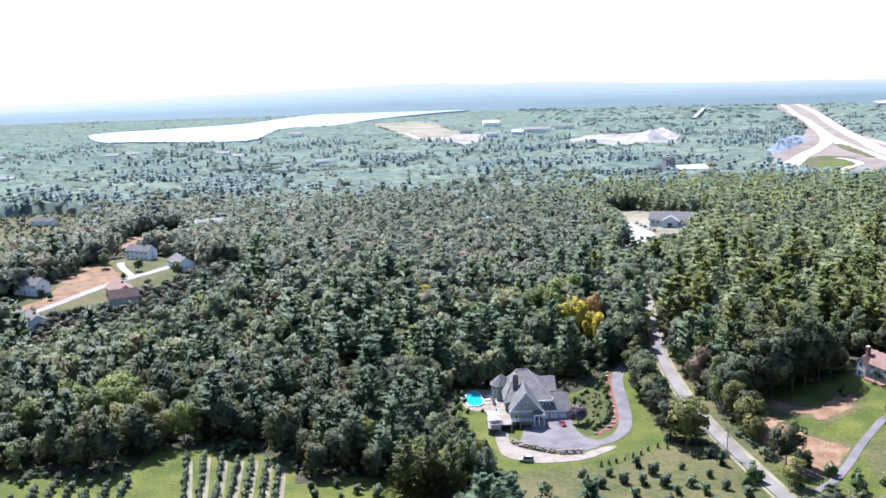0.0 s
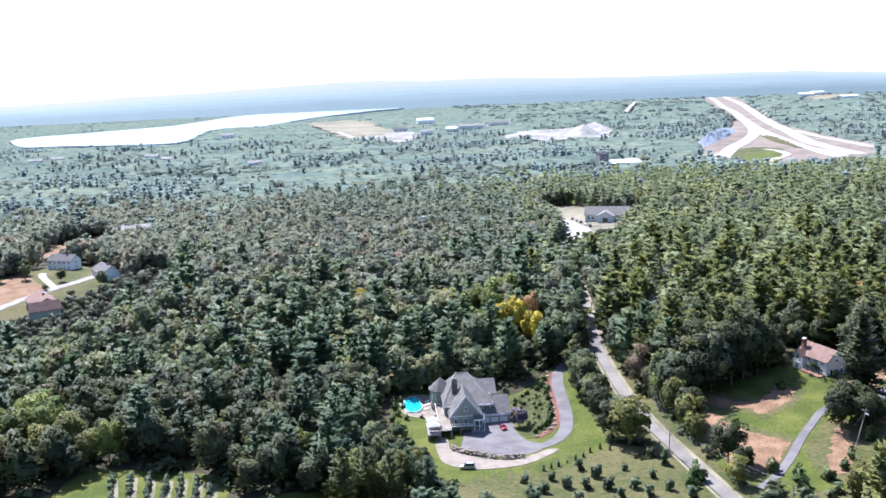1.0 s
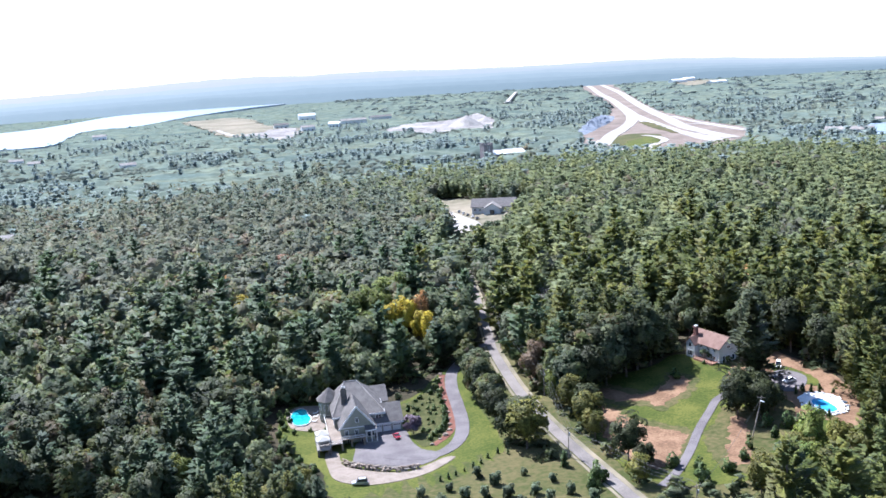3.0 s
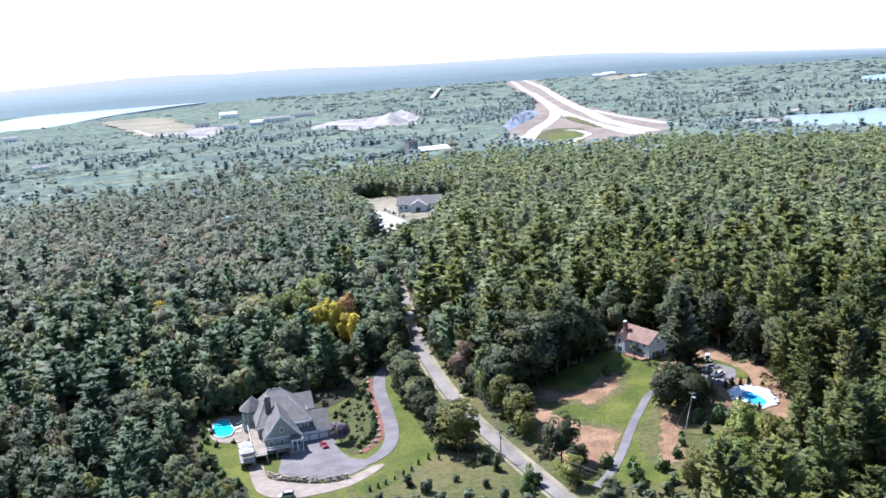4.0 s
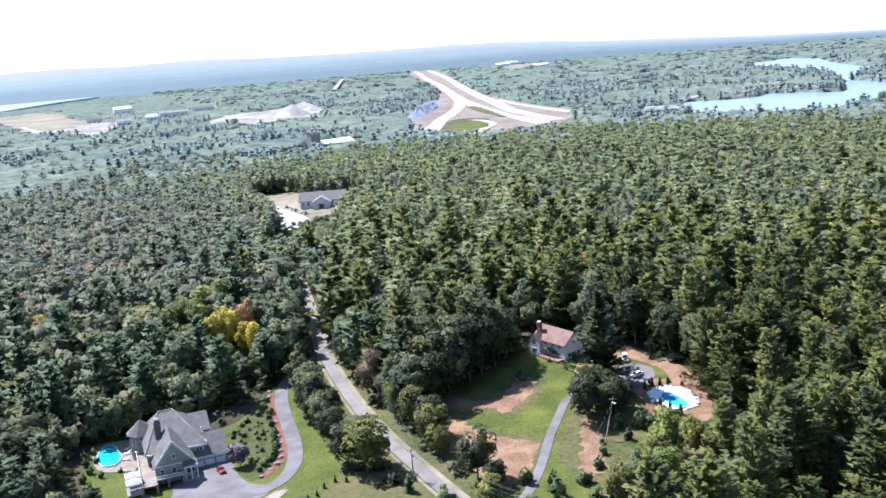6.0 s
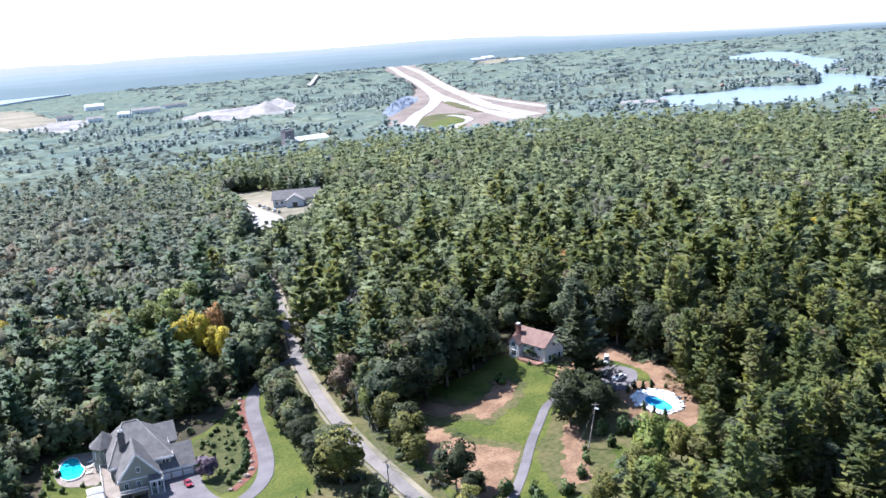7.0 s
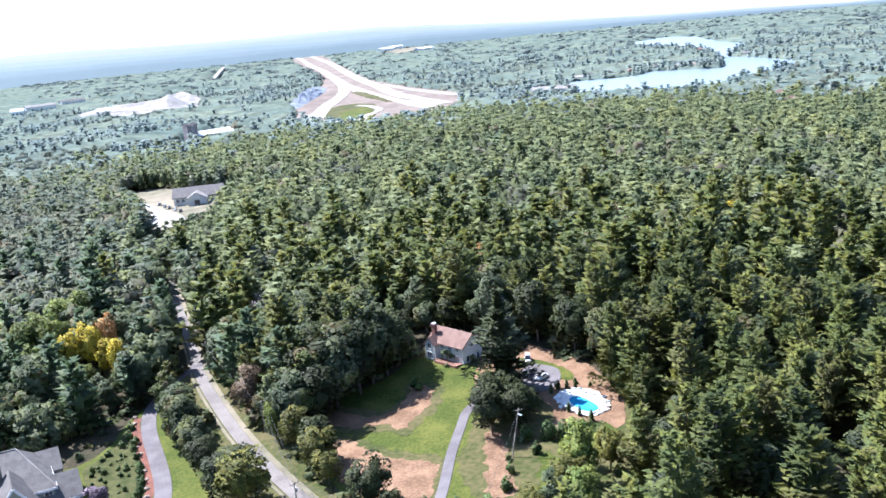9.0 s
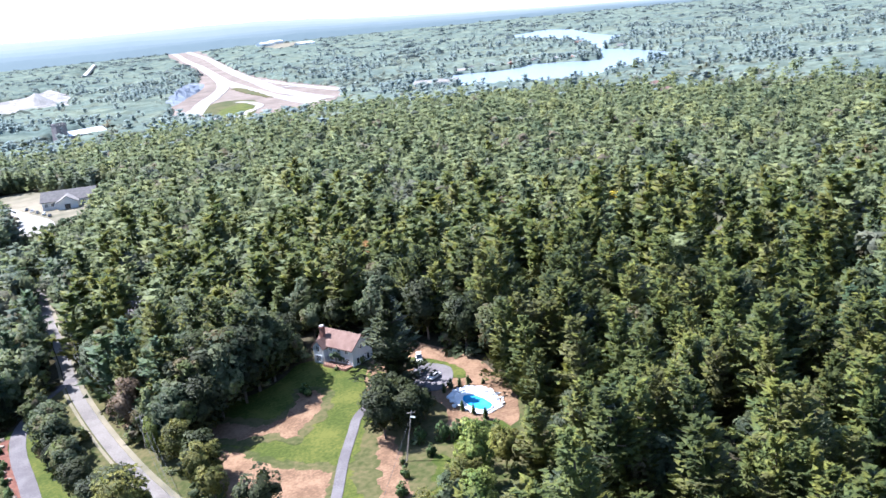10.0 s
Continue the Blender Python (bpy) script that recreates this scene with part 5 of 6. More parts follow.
# pool beside the mansion
def pool(name, outline, water, deck_outline, deck_material, lift, label, deck_label):
    patch(name + "_terrace", ring(deck_outline, 1.2), deck_material, lift, deck_label, 3)
    top = tagged(new(name), label, "swimming pool")
    z = float(np.mean([terrain(x, y) for x, y in outline])) + lift + 0.1
    o = ring(outline, 0.8)
    c = Vector((sum(p[0] for p in o) / len(o), sum(p[1] for p in o) / len(o), 0))
    bm = bmesh.new()
    bm.faces.new([bm.verts.new((x, y, z + 0.18)) for x, y in o])
    part("water", bm, water, top)
    bm = bmesh.new()
    rows = []
    for x, y in o:
        d = (Vector((x, y, 0)) - c).normalized()
        rows.append([bm.verts.new((x + d.x * s, y + d.y * s, z + h)) for s, h in ((-0.02, -0.3), (-0.02, 0.25), (0.26, 0.25), (0.28, -0.6))])
    for a, b in zip(rows, rows[1:] + rows[:1]):
        for i in range(3):
            bm.faces.new((a[i], b[i], b[i + 1], a[i + 1]))
    bmesh.ops.recalc_face_normals(bm, faces=bm.faces)
    part("coping", bm, WHITE, top, "pale coping round the water")


pool("pool", [(7.6, 353), (10.2, 357.6), (12.6, 355.6), (13.2, 350.5), (14.0, 346.5), (12.6, 341.5), (10.0, 340.6), (8.0, 342.4), (7.2, 347)], POOLWATER,
     [(6, 354), (9, 359.5), (14, 360), (19.5, 357), (19.6, 340), (19.5, 331.5), (15.5, 334.5), (10.2, 336), (6.8, 340), (5.6, 348)], PAVING, 0.22, "turquoise freeform pool beside the mansion", "pale stone terrace round the turquoise pool")
pool("blue_pool", [(165.4, 279), (167.5, 281.6), (169.6, 280), (170.0, 275), (169.0, 271), (166.8, 269.6), (164.9, 271.5), (164.6, 275.5)], POOLBLUE,
     [(163.4, 277), (164.1, 284.5), (169.4, 286.3), (174.6, 282.6), (174.2, 276), (171.2, 270.6), (167, 268.3), (163.8, 271)], WHITE, 0.22, "bright blue swimming pool in a white deck", "white paved deck round the blue pool")


def white_house():
    """The white house: its length runs along its own x."""
    z0 = 2.6
    top = thing("white_house", pose(159.2, 331.6, 0, 0, 0, -75), "white two-storey house with a brown shingle roof and brick chimney", "house")
    L, W = 7.6, 4.2
    part("wall", gable_walls(-L, L, -W, W, z0, 5.6, 9.0, "x"), CREAM, top)
    part("roof", gable_roof(-L, L, -W, W, z0, 5.6, 9.0, "x", 0.6), SHINGLE_BROWN, top, "brown shingle roof")
    u, n = Vector((1, 0, 0)), Vector((0, -1, 0))
    for x in (-1.6, 2.0, 5.2):
        window(top, (x, -W, z0 + 4.4), u, n, 1.5, 1.0)
        window(top, (x, -W, z0 + 1.7), u, n, 1.9, 1.5, 3)
    for y in (-2.2, 0, 2.2):
        window(top, (L, y, z0 + 1.6), (0, 1, 0), (1, 0, 0), 1.2, 2.0, 1)
    window(top, (L, 0, z0 + 5.6), (0, 1, 0), (1, 0, 0), 1.4, 1.2)
    # gabled bay with a tall window
    bay = part("bay_wall", gable_walls(-7.4, -3.0, -6.2, -W + 0.3, z0, 5.0, 7.2), CREAM, top)
    part("bay_roof", gable_roof(-7.4, -3.0, -6.2, -W + 1.4, z0, 5.0, 7.2, "y", 0.4), SHINGLE_BROWN, top)
    window(top, (-5.2, -6.2, z0 + 4.6), u, n, 1.6, 1.8, 2, name="arched_window")
    window(top, (-5.2, -6.2, z0 + 1.6), u, n, 2.4, 2.0, 3)
    bm = boxed(-7.0, -5.6, -3.2, -2.0, z0 + 4, z0 + 10.6)
    box(bm, -7.15, -5.45, -3.35, -1.85, z0 + 10.2, z0 + 10.5)
    chimney = part("chimney", bm, BRICK, top, "red brick chimney")
    part("cap", boxed(-6.9, -5.7, -3.1, -2.1, z0 + 10.7, z0 + 11.0), WHITE, chimney)
    deck = part("deck", boxed(-2.4, 7.2, -7.4, -W, z0 - 0.6, z0 + 0.5), REDWOOD, top, "red-stained wooden deck")
    for i in range(9):
        x = -2.2 + i * 1.15
        part("baluster", boxed(x - 0.06, x + 0.06, -7.35, -7.23, z0 + 0.5, z0 + 1.3), REDWOOD, deck)
    part("handrail", boxed(-2.4, 7.2, -7.38, -7.2, z0 + 1.3, z0 + 1.42), REDWOOD, deck)
    part("front_door", boxed(-0.2, 0.8, -W - 0.08, -W + 0.02, z0 + 0.5, z0 + 2.6), SIDING, top)


white_house()


def plain_house(name, x, y, turn, L, W, eave, ridge, wall_mat, roof_mat, label, category="house", floors=1, extra=False):
    """A gabled house with rows of windows along its front, a door and a chimney."""
    top = thing(name, pose(x, y, float(terrain(x, y)), 0, 0, turn), label, category)
    part("wall", gable_walls(-L, L, -W, W, 0, eave, ridge, "x"), wall_mat, top)
    part("roof", gable_roof(-L, L, -W, W, 0, eave, ridge, "x"), roof_mat, top)
    n = max(3, int(L / 1.5))
    for f in range(floors):
        for i in range(n):
            px = -L + (i + 0.5) * 2 * L / n
            if f == 0 and i == n // 2:
                part("door", boxed(px - 0.5, px + 0.5, -W - 0.07, -W + 0.02, 0, 2.1), WOOD, top)
            else:
                window(top, (px, -W, 1.5 + 2.7 * f), (1, 0, 0), (0, -1, 0), 1.1, 1.3)
        window(top, (-L, 0, 1.5 + 2.7 * f), (0, -1, 0), (-1, 0, 0), 1.1, 1.3)
        window(top, (L, 0, 1.5 + 2.7 * f), (0, 1, 0), (1, 0, 0), 1.1, 1.3)
    part("chimney", boxed(L * 0.3 - 0.5, L * 0.3 + 0.5, -0.5, 0.5, ridge - 1.5, ridge + 1.2), BRICK, top)
    if extra:
        part("wing_wall", gable_walls(L - 0.2, L + 7, -W * 0.8 - 4, W * 0.8, 0, eave * 0.9, ridge * 0.9, "y"), wall_mat, top)
        part("wing_roof", gable_roof(L - 0.2, L + 7, -W * 0.8 - 4, W * 0.8, 0, eave * 0.9, ridge * 0.9, "y"), roof_mat, top)
    return top


plain_house("suburban_house", -183, 569, -20, 8, 4.5, 5.4, 8.4, WHITE, SHINGLE, "white two-storey house on a grassy rise", floors=2)
plain_house("suburban_house", -214, 484, -25, 8, 4.5, 5.4, 8.4, CREAM, SHINGLE, "pale two-storey house beside a tan field", floors=2)
plain_house("ranch_house", -164, 474, -62, 12, 6, 4.2, 8.0, SIDING, SHINGLE_BROWN, "long house with a mauve-brown shingle roof", extra=True)
plain_house("ranch_house", -151, 540, -60, 10, 5.5, 4.0, 7.4, CREAM, SHINGLE, "low house with a grey shingle roof by the street")
plain_house("ranch_house", -191, 431, -55, 8, 5, 3.2, 6.2, CREAM, SHINGLE, "low cream house half hidden by trees")
plain_house("far_house", -152, 792, 15, 9, 5, 4, 7, WHITE, SHINGLE, "white house in a clearing of the woods")
plain_house("far_house", -352, 835, 0, 9, 5, 4, 7, WHITE, SHINGLE, "white farmhouse at the edge of a field")


def hall():
    top = thing("grey_hall", pose(172, 703, float(terrain(172, 703)), 0, 0, -20), "low hall with a broad pale-grey gabled roof", "hall")
    part("wall", gable_walls(-13, 13, -8, 8, 0, 4.0, 8.0, "x"), CREAM, top)
    part("roof", gable_roof(-13, 13, -8, 8, 0, 4.0, 8.0, "x", 0.9), SHINGLE, top)
    part("porch_wall", gable_walls(-5, 5, -14, -7.5, 0, 3.6, 6.6), CREAM, top)
    part("porch_roof", gable_roof(-5, 5, -14, -6, 0, 3.6, 6.6, "y", 0.7), CONCRETE, top, "pale roof of the entrance porch")
    for x in (-11, -8, 7.5, 10.5):
        window(top, (x, -8, 2), (1, 0, 0), (0, -1, 0), 1.6, 1.8)
    part("entrance", boxed(-1.4, 1.4, -14.1, -13.9, 0, 2.6), GLASS, top)
    top.scale = (1.2, 1.2, 1.15)


hall()


def brick_tower():
    x, y = 268, 1118
    top = thing("brick_tower", pose(x, y, float(terrain(x, y)), 0, 0, 12), "square grey-brown stone tower with a lower wing", "tower")
    part("shaft", boxed(-5, 5, -5, 5, -2, 19), HAZED_BRICK, top)
    for i in range(5):
        for s in (-1, 1):
            part("merlon", boxed(-5.3 + i * 2.3, -4.0 + i * 2.3, s * 5 - 0.4, s * 5 + 0.4, 19, 20.4), HAZED_BRICK, top)
            if 0 < i < 4:
                part("merlon", boxed(s * 5 - 0.4, s * 5 + 0.4, -5.3 + i * 2.3, -4.0 + i * 2.3, 19, 20.4), HAZED_BRICK, top)
    for z in (7, 12, 16):
        window(top, (0, -5, z), (1, 0, 0), (0, -1, 0), 1.6, 3)
    part("wing_wall", gable_walls(5, 40, -8, 8, 0, 9, 12, "x"), HAZED_BRICK, top)
    part("wing_roof", gable_roof(5, 40, -8, 8, 0, 9, 12, "x", 0.8), WHITE, top, "pale roof of the lower wing")
    top.scale = (1.15, 1.15, 1.2)


brick_tower()


def barn(name, x, y, turn, L, W, h, mat_wall, mat_roof, label):
    top = thing(name, pose(x, y, float(terrain(x, y)) + 6.5, 0, 0, turn), label, "building")
    part("wall", gable_walls(-L, L, -W, W, 0, h, h * 1.4, "x", -5), mat_wall, top)
    part("roof", gable_roof(-L, L, -W, W, 0, h, h * 1.4, "x", 1.0), mat_roof, top)
    for i in range(3):
        part("door", boxed(-L * 0.6 + i * L * 0.6 - 1.6, -L * 0.6 + i * L * 0.6 + 1.6, -W - 0.12, -W + 0.02, 0, 3.4), GLASS, top)


for x, y, turn, L, W, h, wm, rm in (
    (139, 2609, 5, 22, 10, 12, WHITE, WHITE), (110, 2050, 10, 14, 8, 8, WHITE, CONCRETE), (174, 2140, -20, 12, 8, 8, WHITE, WHITE), (60, 2230, 4, 16, 9, 8, CREAM, SHINGLE),
    (225, 2240, 8, 30, 10, 8, CREAM, CONCRETE), (300, 2330, 12, 26, 10, 8, CREAM, SHINGLE), (1765, 3830, 20, 40, 14, 12, WHITE, WHITE), (1895, 4010, 20, 36, 14, 12, WHITE, WHITE),
    (1690, 3330, 30, 50, 14, 10, WHITE, WHITE), (692, 1042, -40, 26, 9, 8, CREAM, CONCRETE), (-330, 2200, 0, 14, 8, 8, WHITE, CONCRETE)):
    barn("far_building", x, y, turn, L, W, h, wm, rm, "pale gabled building far off in the woods" if wm is WHITE else "cream building with a low roof far off")
for k, (x, y) in enumerate(((878, 1222), (916, 1222), (935, 1196), (984, 1198), (1003, 1168), (1020, 1150), (1192, 1222), (846, 1200), (1300, 1440), (1420, 1650))):
    barn("lake_house", x, y, 35 + 11 * k, 7, 5, 5, (WHITE, CREAM, REDWOOD)[k % 3], (SHINGLE, CONCRETE, SHINGLE_BROWN)[k % 3], ("white", "cream", "red wooden")[k % 3] + " cottage on the lake shore")
for x, y, t in ((-746, 1612, 20), (-555, 1613, 10), (-531, 1644, 30), (-368, 1613, 5), (-323, 1533, -10), (-171, 1372, 20), (-550, 1200, 15), (-180, 728, 10)):
    barn("far_house", x, y, t, 10, 6, 6, WHITE, CONCRETE, "white house among far trees")
for x, y in ((580, 649), (688, 692), (632, 628)):
    barn("woodland_house", x, y, 20, 9, 6, 6, CREAM, SHINGLE_BROWN, "cream house in a gap of the far woods")


def rock_face():
    """A blasted rock cut beside the highway, as an uneven wall."""
    bm = bmesh.new()
    line = curve([(485, 1355, 0), (540, 1470, 0), (590, 1560, 0), (640, 1660, 0), (682, 1745, 0)], 8)
    rows = []
    for i, p in enumerate(line):
        f = math.sin(math.pi * i / (len(line) - 1))
        row = []
        for k in range(6):
            j = noise.noise((i * 0.7, k * 0.9, 2)) * 5
            row.append(bm.verts.new((p.x - 4 * k + j, p.y + 1.2 * k, 2 + (5 + 11 * f) * k / 5 + noise.noise((i, k, 7)) * 1.5)))
        rows.append(row)
    for a, b in zip(rows, rows[1:]):
        for k in range(5):
            bm.faces.new((a[k], b[k], b[k + 1], a[k + 1]))
    bmesh.ops.recalc_face_normals(bm, faces=bm.faces)
    bmesh.ops.solidify(bm, geom=bm.faces[:], thickness=3)
    tagged(part("rock_cut", bm, ROCKCUT), "blue-grey blasted rock face beside the highway", "rock face", kind="structure")


rock_face()


def gravel_heap(x, y, r, h):
    bm = bmesh.new()
    bmesh.ops.create_cone(bm, cap_ends=True, segments=20, radius1=r, radius2=r * 0.08, depth=h, matrix=Matrix.Translation((x, y, 7.4 + h / 2)))
    for v in bm.verts:
        v.co.x += noise.noise((v.co.x / 9, v.co.y / 9, 1)) * r * 0.25
    tagged(part("gravel_cone", bm, GRAVEL), "grey cone of gravel in the pit", "gravel cone")


gravel_heap(395, 1800, 34, 20)
gravel_heap(450, 1880, 20, 10)


def distant_hills():
    """Low wooded ridges one behind another along the horizon, each painted paler for haze; heights by bearing are
    fitted to the camera's view.
    """
    for k, haze in enumerate(HAZES):
        far, share = 4520 + 45 * k, (0.30, 0.45, 0.60, 0.74, 0.88, 1.0)[k]
        bm = bmesh.new()
        rows = []
        for q in range(1441):
            a = radians(q * 0.25 - 180)
            c, d = math.cos(a), math.sin(a)
            high = float(np.interp(q * 0.25 - 180, (-180, -60, -25, -17, -9, 0, 8, 14, 24, 31, 40, 50, 60, 180), (70, 90, 84, 104, 128, 146, 134, 120, 112, 80, 46, 24, 24, 70)))
            h = 12 + (high - 12) * share + (3 + 0.05 * high) * (noise.noise((c * 9, d * 9, 3.0 * k)) + 0.5 * noise.noise((c * 30, d * 30, k))) + 1.6 * noise.noise((c * 160, d * 160, k))
            rows.append([bm.verts.new((40 + d * (far + o), 60 + c * (far + o), z)) for o, z in ((-40, -6), (0, h * 0.7), (20, h), (60, -6))])
        for p, q in zip(rows, rows[1:]):
            for i in range(3):
                bm.faces.new((p[i], q[i], q[i + 1], p[i + 1]))
        bmesh.ops.recalc_face_normals(bm, faces=bm.faces)
        tagged(part("backdrop", bm, haze, smooth=True), "glowing blue ridge of wooded hills along the horizon, haze painted in", "hills", kind="structure")


distant_hills()

# drives, pool and bare ground of the suburban street
strip("house_drive", [(-190, 552), (-186, 540), (-177, 523), (-170, 512)], 4, GRAVEL, 0.22, "pale drive to the white house", category="driveway")
strip("house_drive", [(-222, 467), (-211, 450), (-205, 444)], 4, GRAVEL, 0.22, "pale drive to a suburban house", category="driveway")
strip("woods_drive", [(-176, 856), (-160, 815), (-146, 777)], 8, GRAVEL, 0.5, "pale drive in a gap of the woods", category="driveway")
strip("woods_drive", [(-570, 1240), (-545, 1190), (-535, 1150)], 10, GRAVEL, 5, "pale road in a gap of far woods", category="road")
patch("hay_ground", ring([(-212, 455), (-203, 476), (-207, 519), (-201, 550), (-184, 524), (-175, 511), (-185, 487), (-191, 470), (-202, 456)], 3, 0.5), DIRT, 0.18, "tan mown ground beside the street", 6)
pool("round_pool", [(-166, 461), (-163, 464.5), (-160.5, 463), (-161, 459.5), (-164, 458.5)], POOLWATER, [(-168, 460), (-165, 466), (-159, 465), (-158.5, 458), (-164, 456)], CONCRETE, 0.2, "small blue pool behind the long house", "pale paving round a small pool")


# ---- things round the houses ----
def leafy(name, label, category, tris, leaf, group):
    ob = new(name, mesh_of(name, tris, leaf))
    return tagged(ob, label, category, group)


def squat(seed, leaves, size):
    """A low bush of height 1: the lumps of a crown set on the ground."""
    t = broadleaf(seed, leaves, 12, size)
    return (t - (0, 0, 0.28)) * (1.0, 1.0, 1.45)


shrub = leafy("shrub", "rounded green garden shrub in the mulched bed", "shrub", squat(101, 320, 0.10), SHRUBLEAF, "shrubs of the garden bed")
bush = leafy("bush", "young grey-green nursery tree in dry grass", "bush", squat(102, 520, 0.085), BLUEBUSH, "nursery trees in rows")
evergreen = leafy("arborvitae", "slim dark green arborvitae", "shrub", pine(103, 320, 12, 0.09, width=0.16) - (0, 0, 0.16), SHRUBLEAF, "arborvitae by the pool")


def put_leafy(ob, x, y, h, wide=1.0):
    c = copy_thing(ob, pose(x, y, float(terrain(x, y)) + 0.05, 0, 0, random.uniform(0, 360)))
    c.scale = (h * wide, h * wide, h)
    return c


patch("garden_bed", ring([(45.8, 346), (50, 351), (57, 358), (63.5, 369), (62.6, 355), (61, 342), (59, 322), (53.5, 311), (48.5, 306.5), (46, 313)], 1.5, 0.3), BANK, 0.16, "rough planted bank inside the driveway's curve", 3)
strip("mulch_bed", [(66.3, 372), (64.6, 366), (62.6, 350), (62.0, 340), (61.0, 330), (59.4, 320), (56.0, 312.8), (50.4, 306.6)], 2.4, MULCH, 0.20, "red bark mulch bed along the driveway", 2, category="mulch bed")
for x, y, h in ((61.3, 359, 2.6), (60.9, 350, 2.2), (60.6, 344, 2.4), (60.3, 338, 2.0), (59.4, 332, 2.4), (58.6, 327, 2.5), (57.3, 321.6, 2.4), (55.0, 317, 2.4), (52.6, 314.6, 2.6), (63.2, 365, 2.6), (50.5, 311.5, 2.2), (62, 354, 2.6), (59.8, 335, 2.6), (56.3, 319, 2.6), (58, 324.5, 2.6), (54, 326, 1.8), (51, 341, 1.8), (57, 340, 1.8), (54, 352, 2.0), (48.5, 345, 2.0), (58.5, 355, 2.2),
                (47.7, 341.8, 1.6), (50.3, 335, 1.2), (53, 330, 1.1), (55, 341, 1.3), (50, 322, 1.2), (57, 349, 1.3), (53.5, 345, 1.2), (49, 329, 1.0), (56.5, 334, 1.1), (47, 336, 1.2), (52, 350, 1.5)):
    put_leafy(shrub, x, y, h, random.uniform(1.1, 1.6))
for x, y, h in ((7.6, 333.5, 2.2), (13.1, 335.0, 1.6), (18.0, 329.6, 2.6), (6.6, 345.8, 2.0), (6.2, 352.4, 2.4), (4.6, 338, 2.6), (3.8, 344, 3.0), (3.4, 350, 3.0), (2.5, 332, 3), (4, 324, 3.5), (2, 314, 3.5), (8, 306, 3), (12, 296, 3)):
    put_leafy(shrub, x, y, h, random.uniform(1.0, 1.5))
for x, y, h in ((138.6, 318.6, 3.6), (150, 266.5, 5.0), (145.5, 270, 4.2), (152.5, 263.8, 5.5), (161, 259.6, 3.4), (155, 261, 4.5), (157.5, 267, 3.0), (143, 262, 3.5), (133, 258, 3.0), (128, 252, 3.5), (121, 247, 4), (114, 251, 4), (109, 256, 4.5), (112, 244, 5), (136, 264, 2), (162, 318, 1.2), (152.6, 326, 1.4), (168.5, 290, 1.6), (174, 288, 1.6), (176, 284, 1.6)):
    put_leafy(shrub, x, y, h, random.uniform(1.0, 1.5))
for x, y in ((168.2, 288.4), (170.2, 287.0), (162.3, 275.3), (163.0, 271.3), (163.5, 266.8), (165.2, 287.5), (172.5, 286.2)):
    put_leafy(evergreen, x, y, random.uniform(2.8, 3.6), 1.25)
for k in range(9):
    put_leafy(shrub, 7.5 + k * 1.5, 361.6 - 0.1 * k, 1.7, 1.4)

# nursery rows
for xa, ya, xb, yb in ((-69.5, 232, -81.4, 281), (-66.4, 234, -76.2, 283), (-62.5, 233, -70.3, 281), (-59, 233, -65.1, 280), (-55, 233, -60.9, 281), (-50.5, 233, -56, 279), (-46.5, 233, -51.6, 277)):
    n = 24
    for i in range(n):
        t = i / (n - 1)
        if random.random() < 0.92:
            put_leafy(bush, xa + (xb - xa) * t + random.uniform(-0.4, 0.4), ya + (yb - ya) * t + random.uniform(-0.4, 0.4), random.uniform(1.6, 2.5), random.uniform(1.2, 1.55))
    strip("soil_strip", [(xa + 1.5, ya), ((xa + xb) / 2 + 1.45, (ya + yb) / 2), (xb + 1.4, yb - 1)], 1.5, STUBBLE, 0.14, "dry tan grass strip between nursery rows", 4, category="soil strip")
for k in range(7):
    xa, xb = -119.5 + 5 * k, -124 + 5 * k
    for i in range(11):
        t = i / 10
        if random.random() < 0.9:
            put_leafy(bush, xa + (xb - xa) * t + random.uniform(-0.5, 0.5), 234 + 32 * t + random.uniform(-0.5, 0.5), random.uniform(1.7, 2.7), random.uniform(1.35, 1.7))
for x, y, h in ((-39.5, 257.6, 2.6), (-28.4, 270, 2.6), (-23.0, 268, 2.2), (-37.6, 252, 2.4), (-26.1, 255.9, 2.4), (-32.3, 260.1, 2.4), (-20.2, 254.0, 3.0), (-30, 250, 2.4),
                (57.5, 274.4, 3.2), (61.0, 267.0, 3.6), (62.2, 257.2, 3.4), (69.3, 256.0, 3.0), (51.0, 261.1, 3.4), (71.6, 249.7, 3.0), (56.1, 259.3, 3.2), (64, 251, 2.6), (48, 268, 2.4), (76, 262, 2.4), (70, 270, 2.0), (44, 259, 3), (52, 250, 2.8), (60, 243, 3), (78, 252, 3), (82, 245, 3.4), (40, 268, 2.6)):
    put_leafy(bush, x, y, h * 1.05, random.uniform(1.35, 1.75))
for x, y in ((47, 276.5), (49.5, 277.6), (52, 279), (55, 281), (58, 282.5), (60.8, 284.6), (63.8, 288.0), (67.4, 290.2), (70, 288)):
    put_leafy(evergreen, x, y, random.uniform(1.3, 2.2), 1.4)
put_leafy(evergreen, 82.2, 270.4, 5.2, 1.4)
for x, y, h in ((87.4, 256, 6.0), (84.2, 252, 4.5)):
    c = put_leafy(shrub, x, y, h, 1.2)
for x, y, h in ((46.2, 319.5, 7.0),):
    top = thing("plum_tree", pose(x, y, float(terrain(x, y))), "small purple-leaved plum tree on the lawn", "plum tree")
    top.scale = (h * 1.45, h * 1.45, h)
    part("trunk", wood_of(77, 0.6, 4, 0.02), BARK, top)
    crown = new("crown", mesh_of("crown", broadleaf(110, 1000, 22, 0.06), PLUMLEAF))
    crown.parent = top


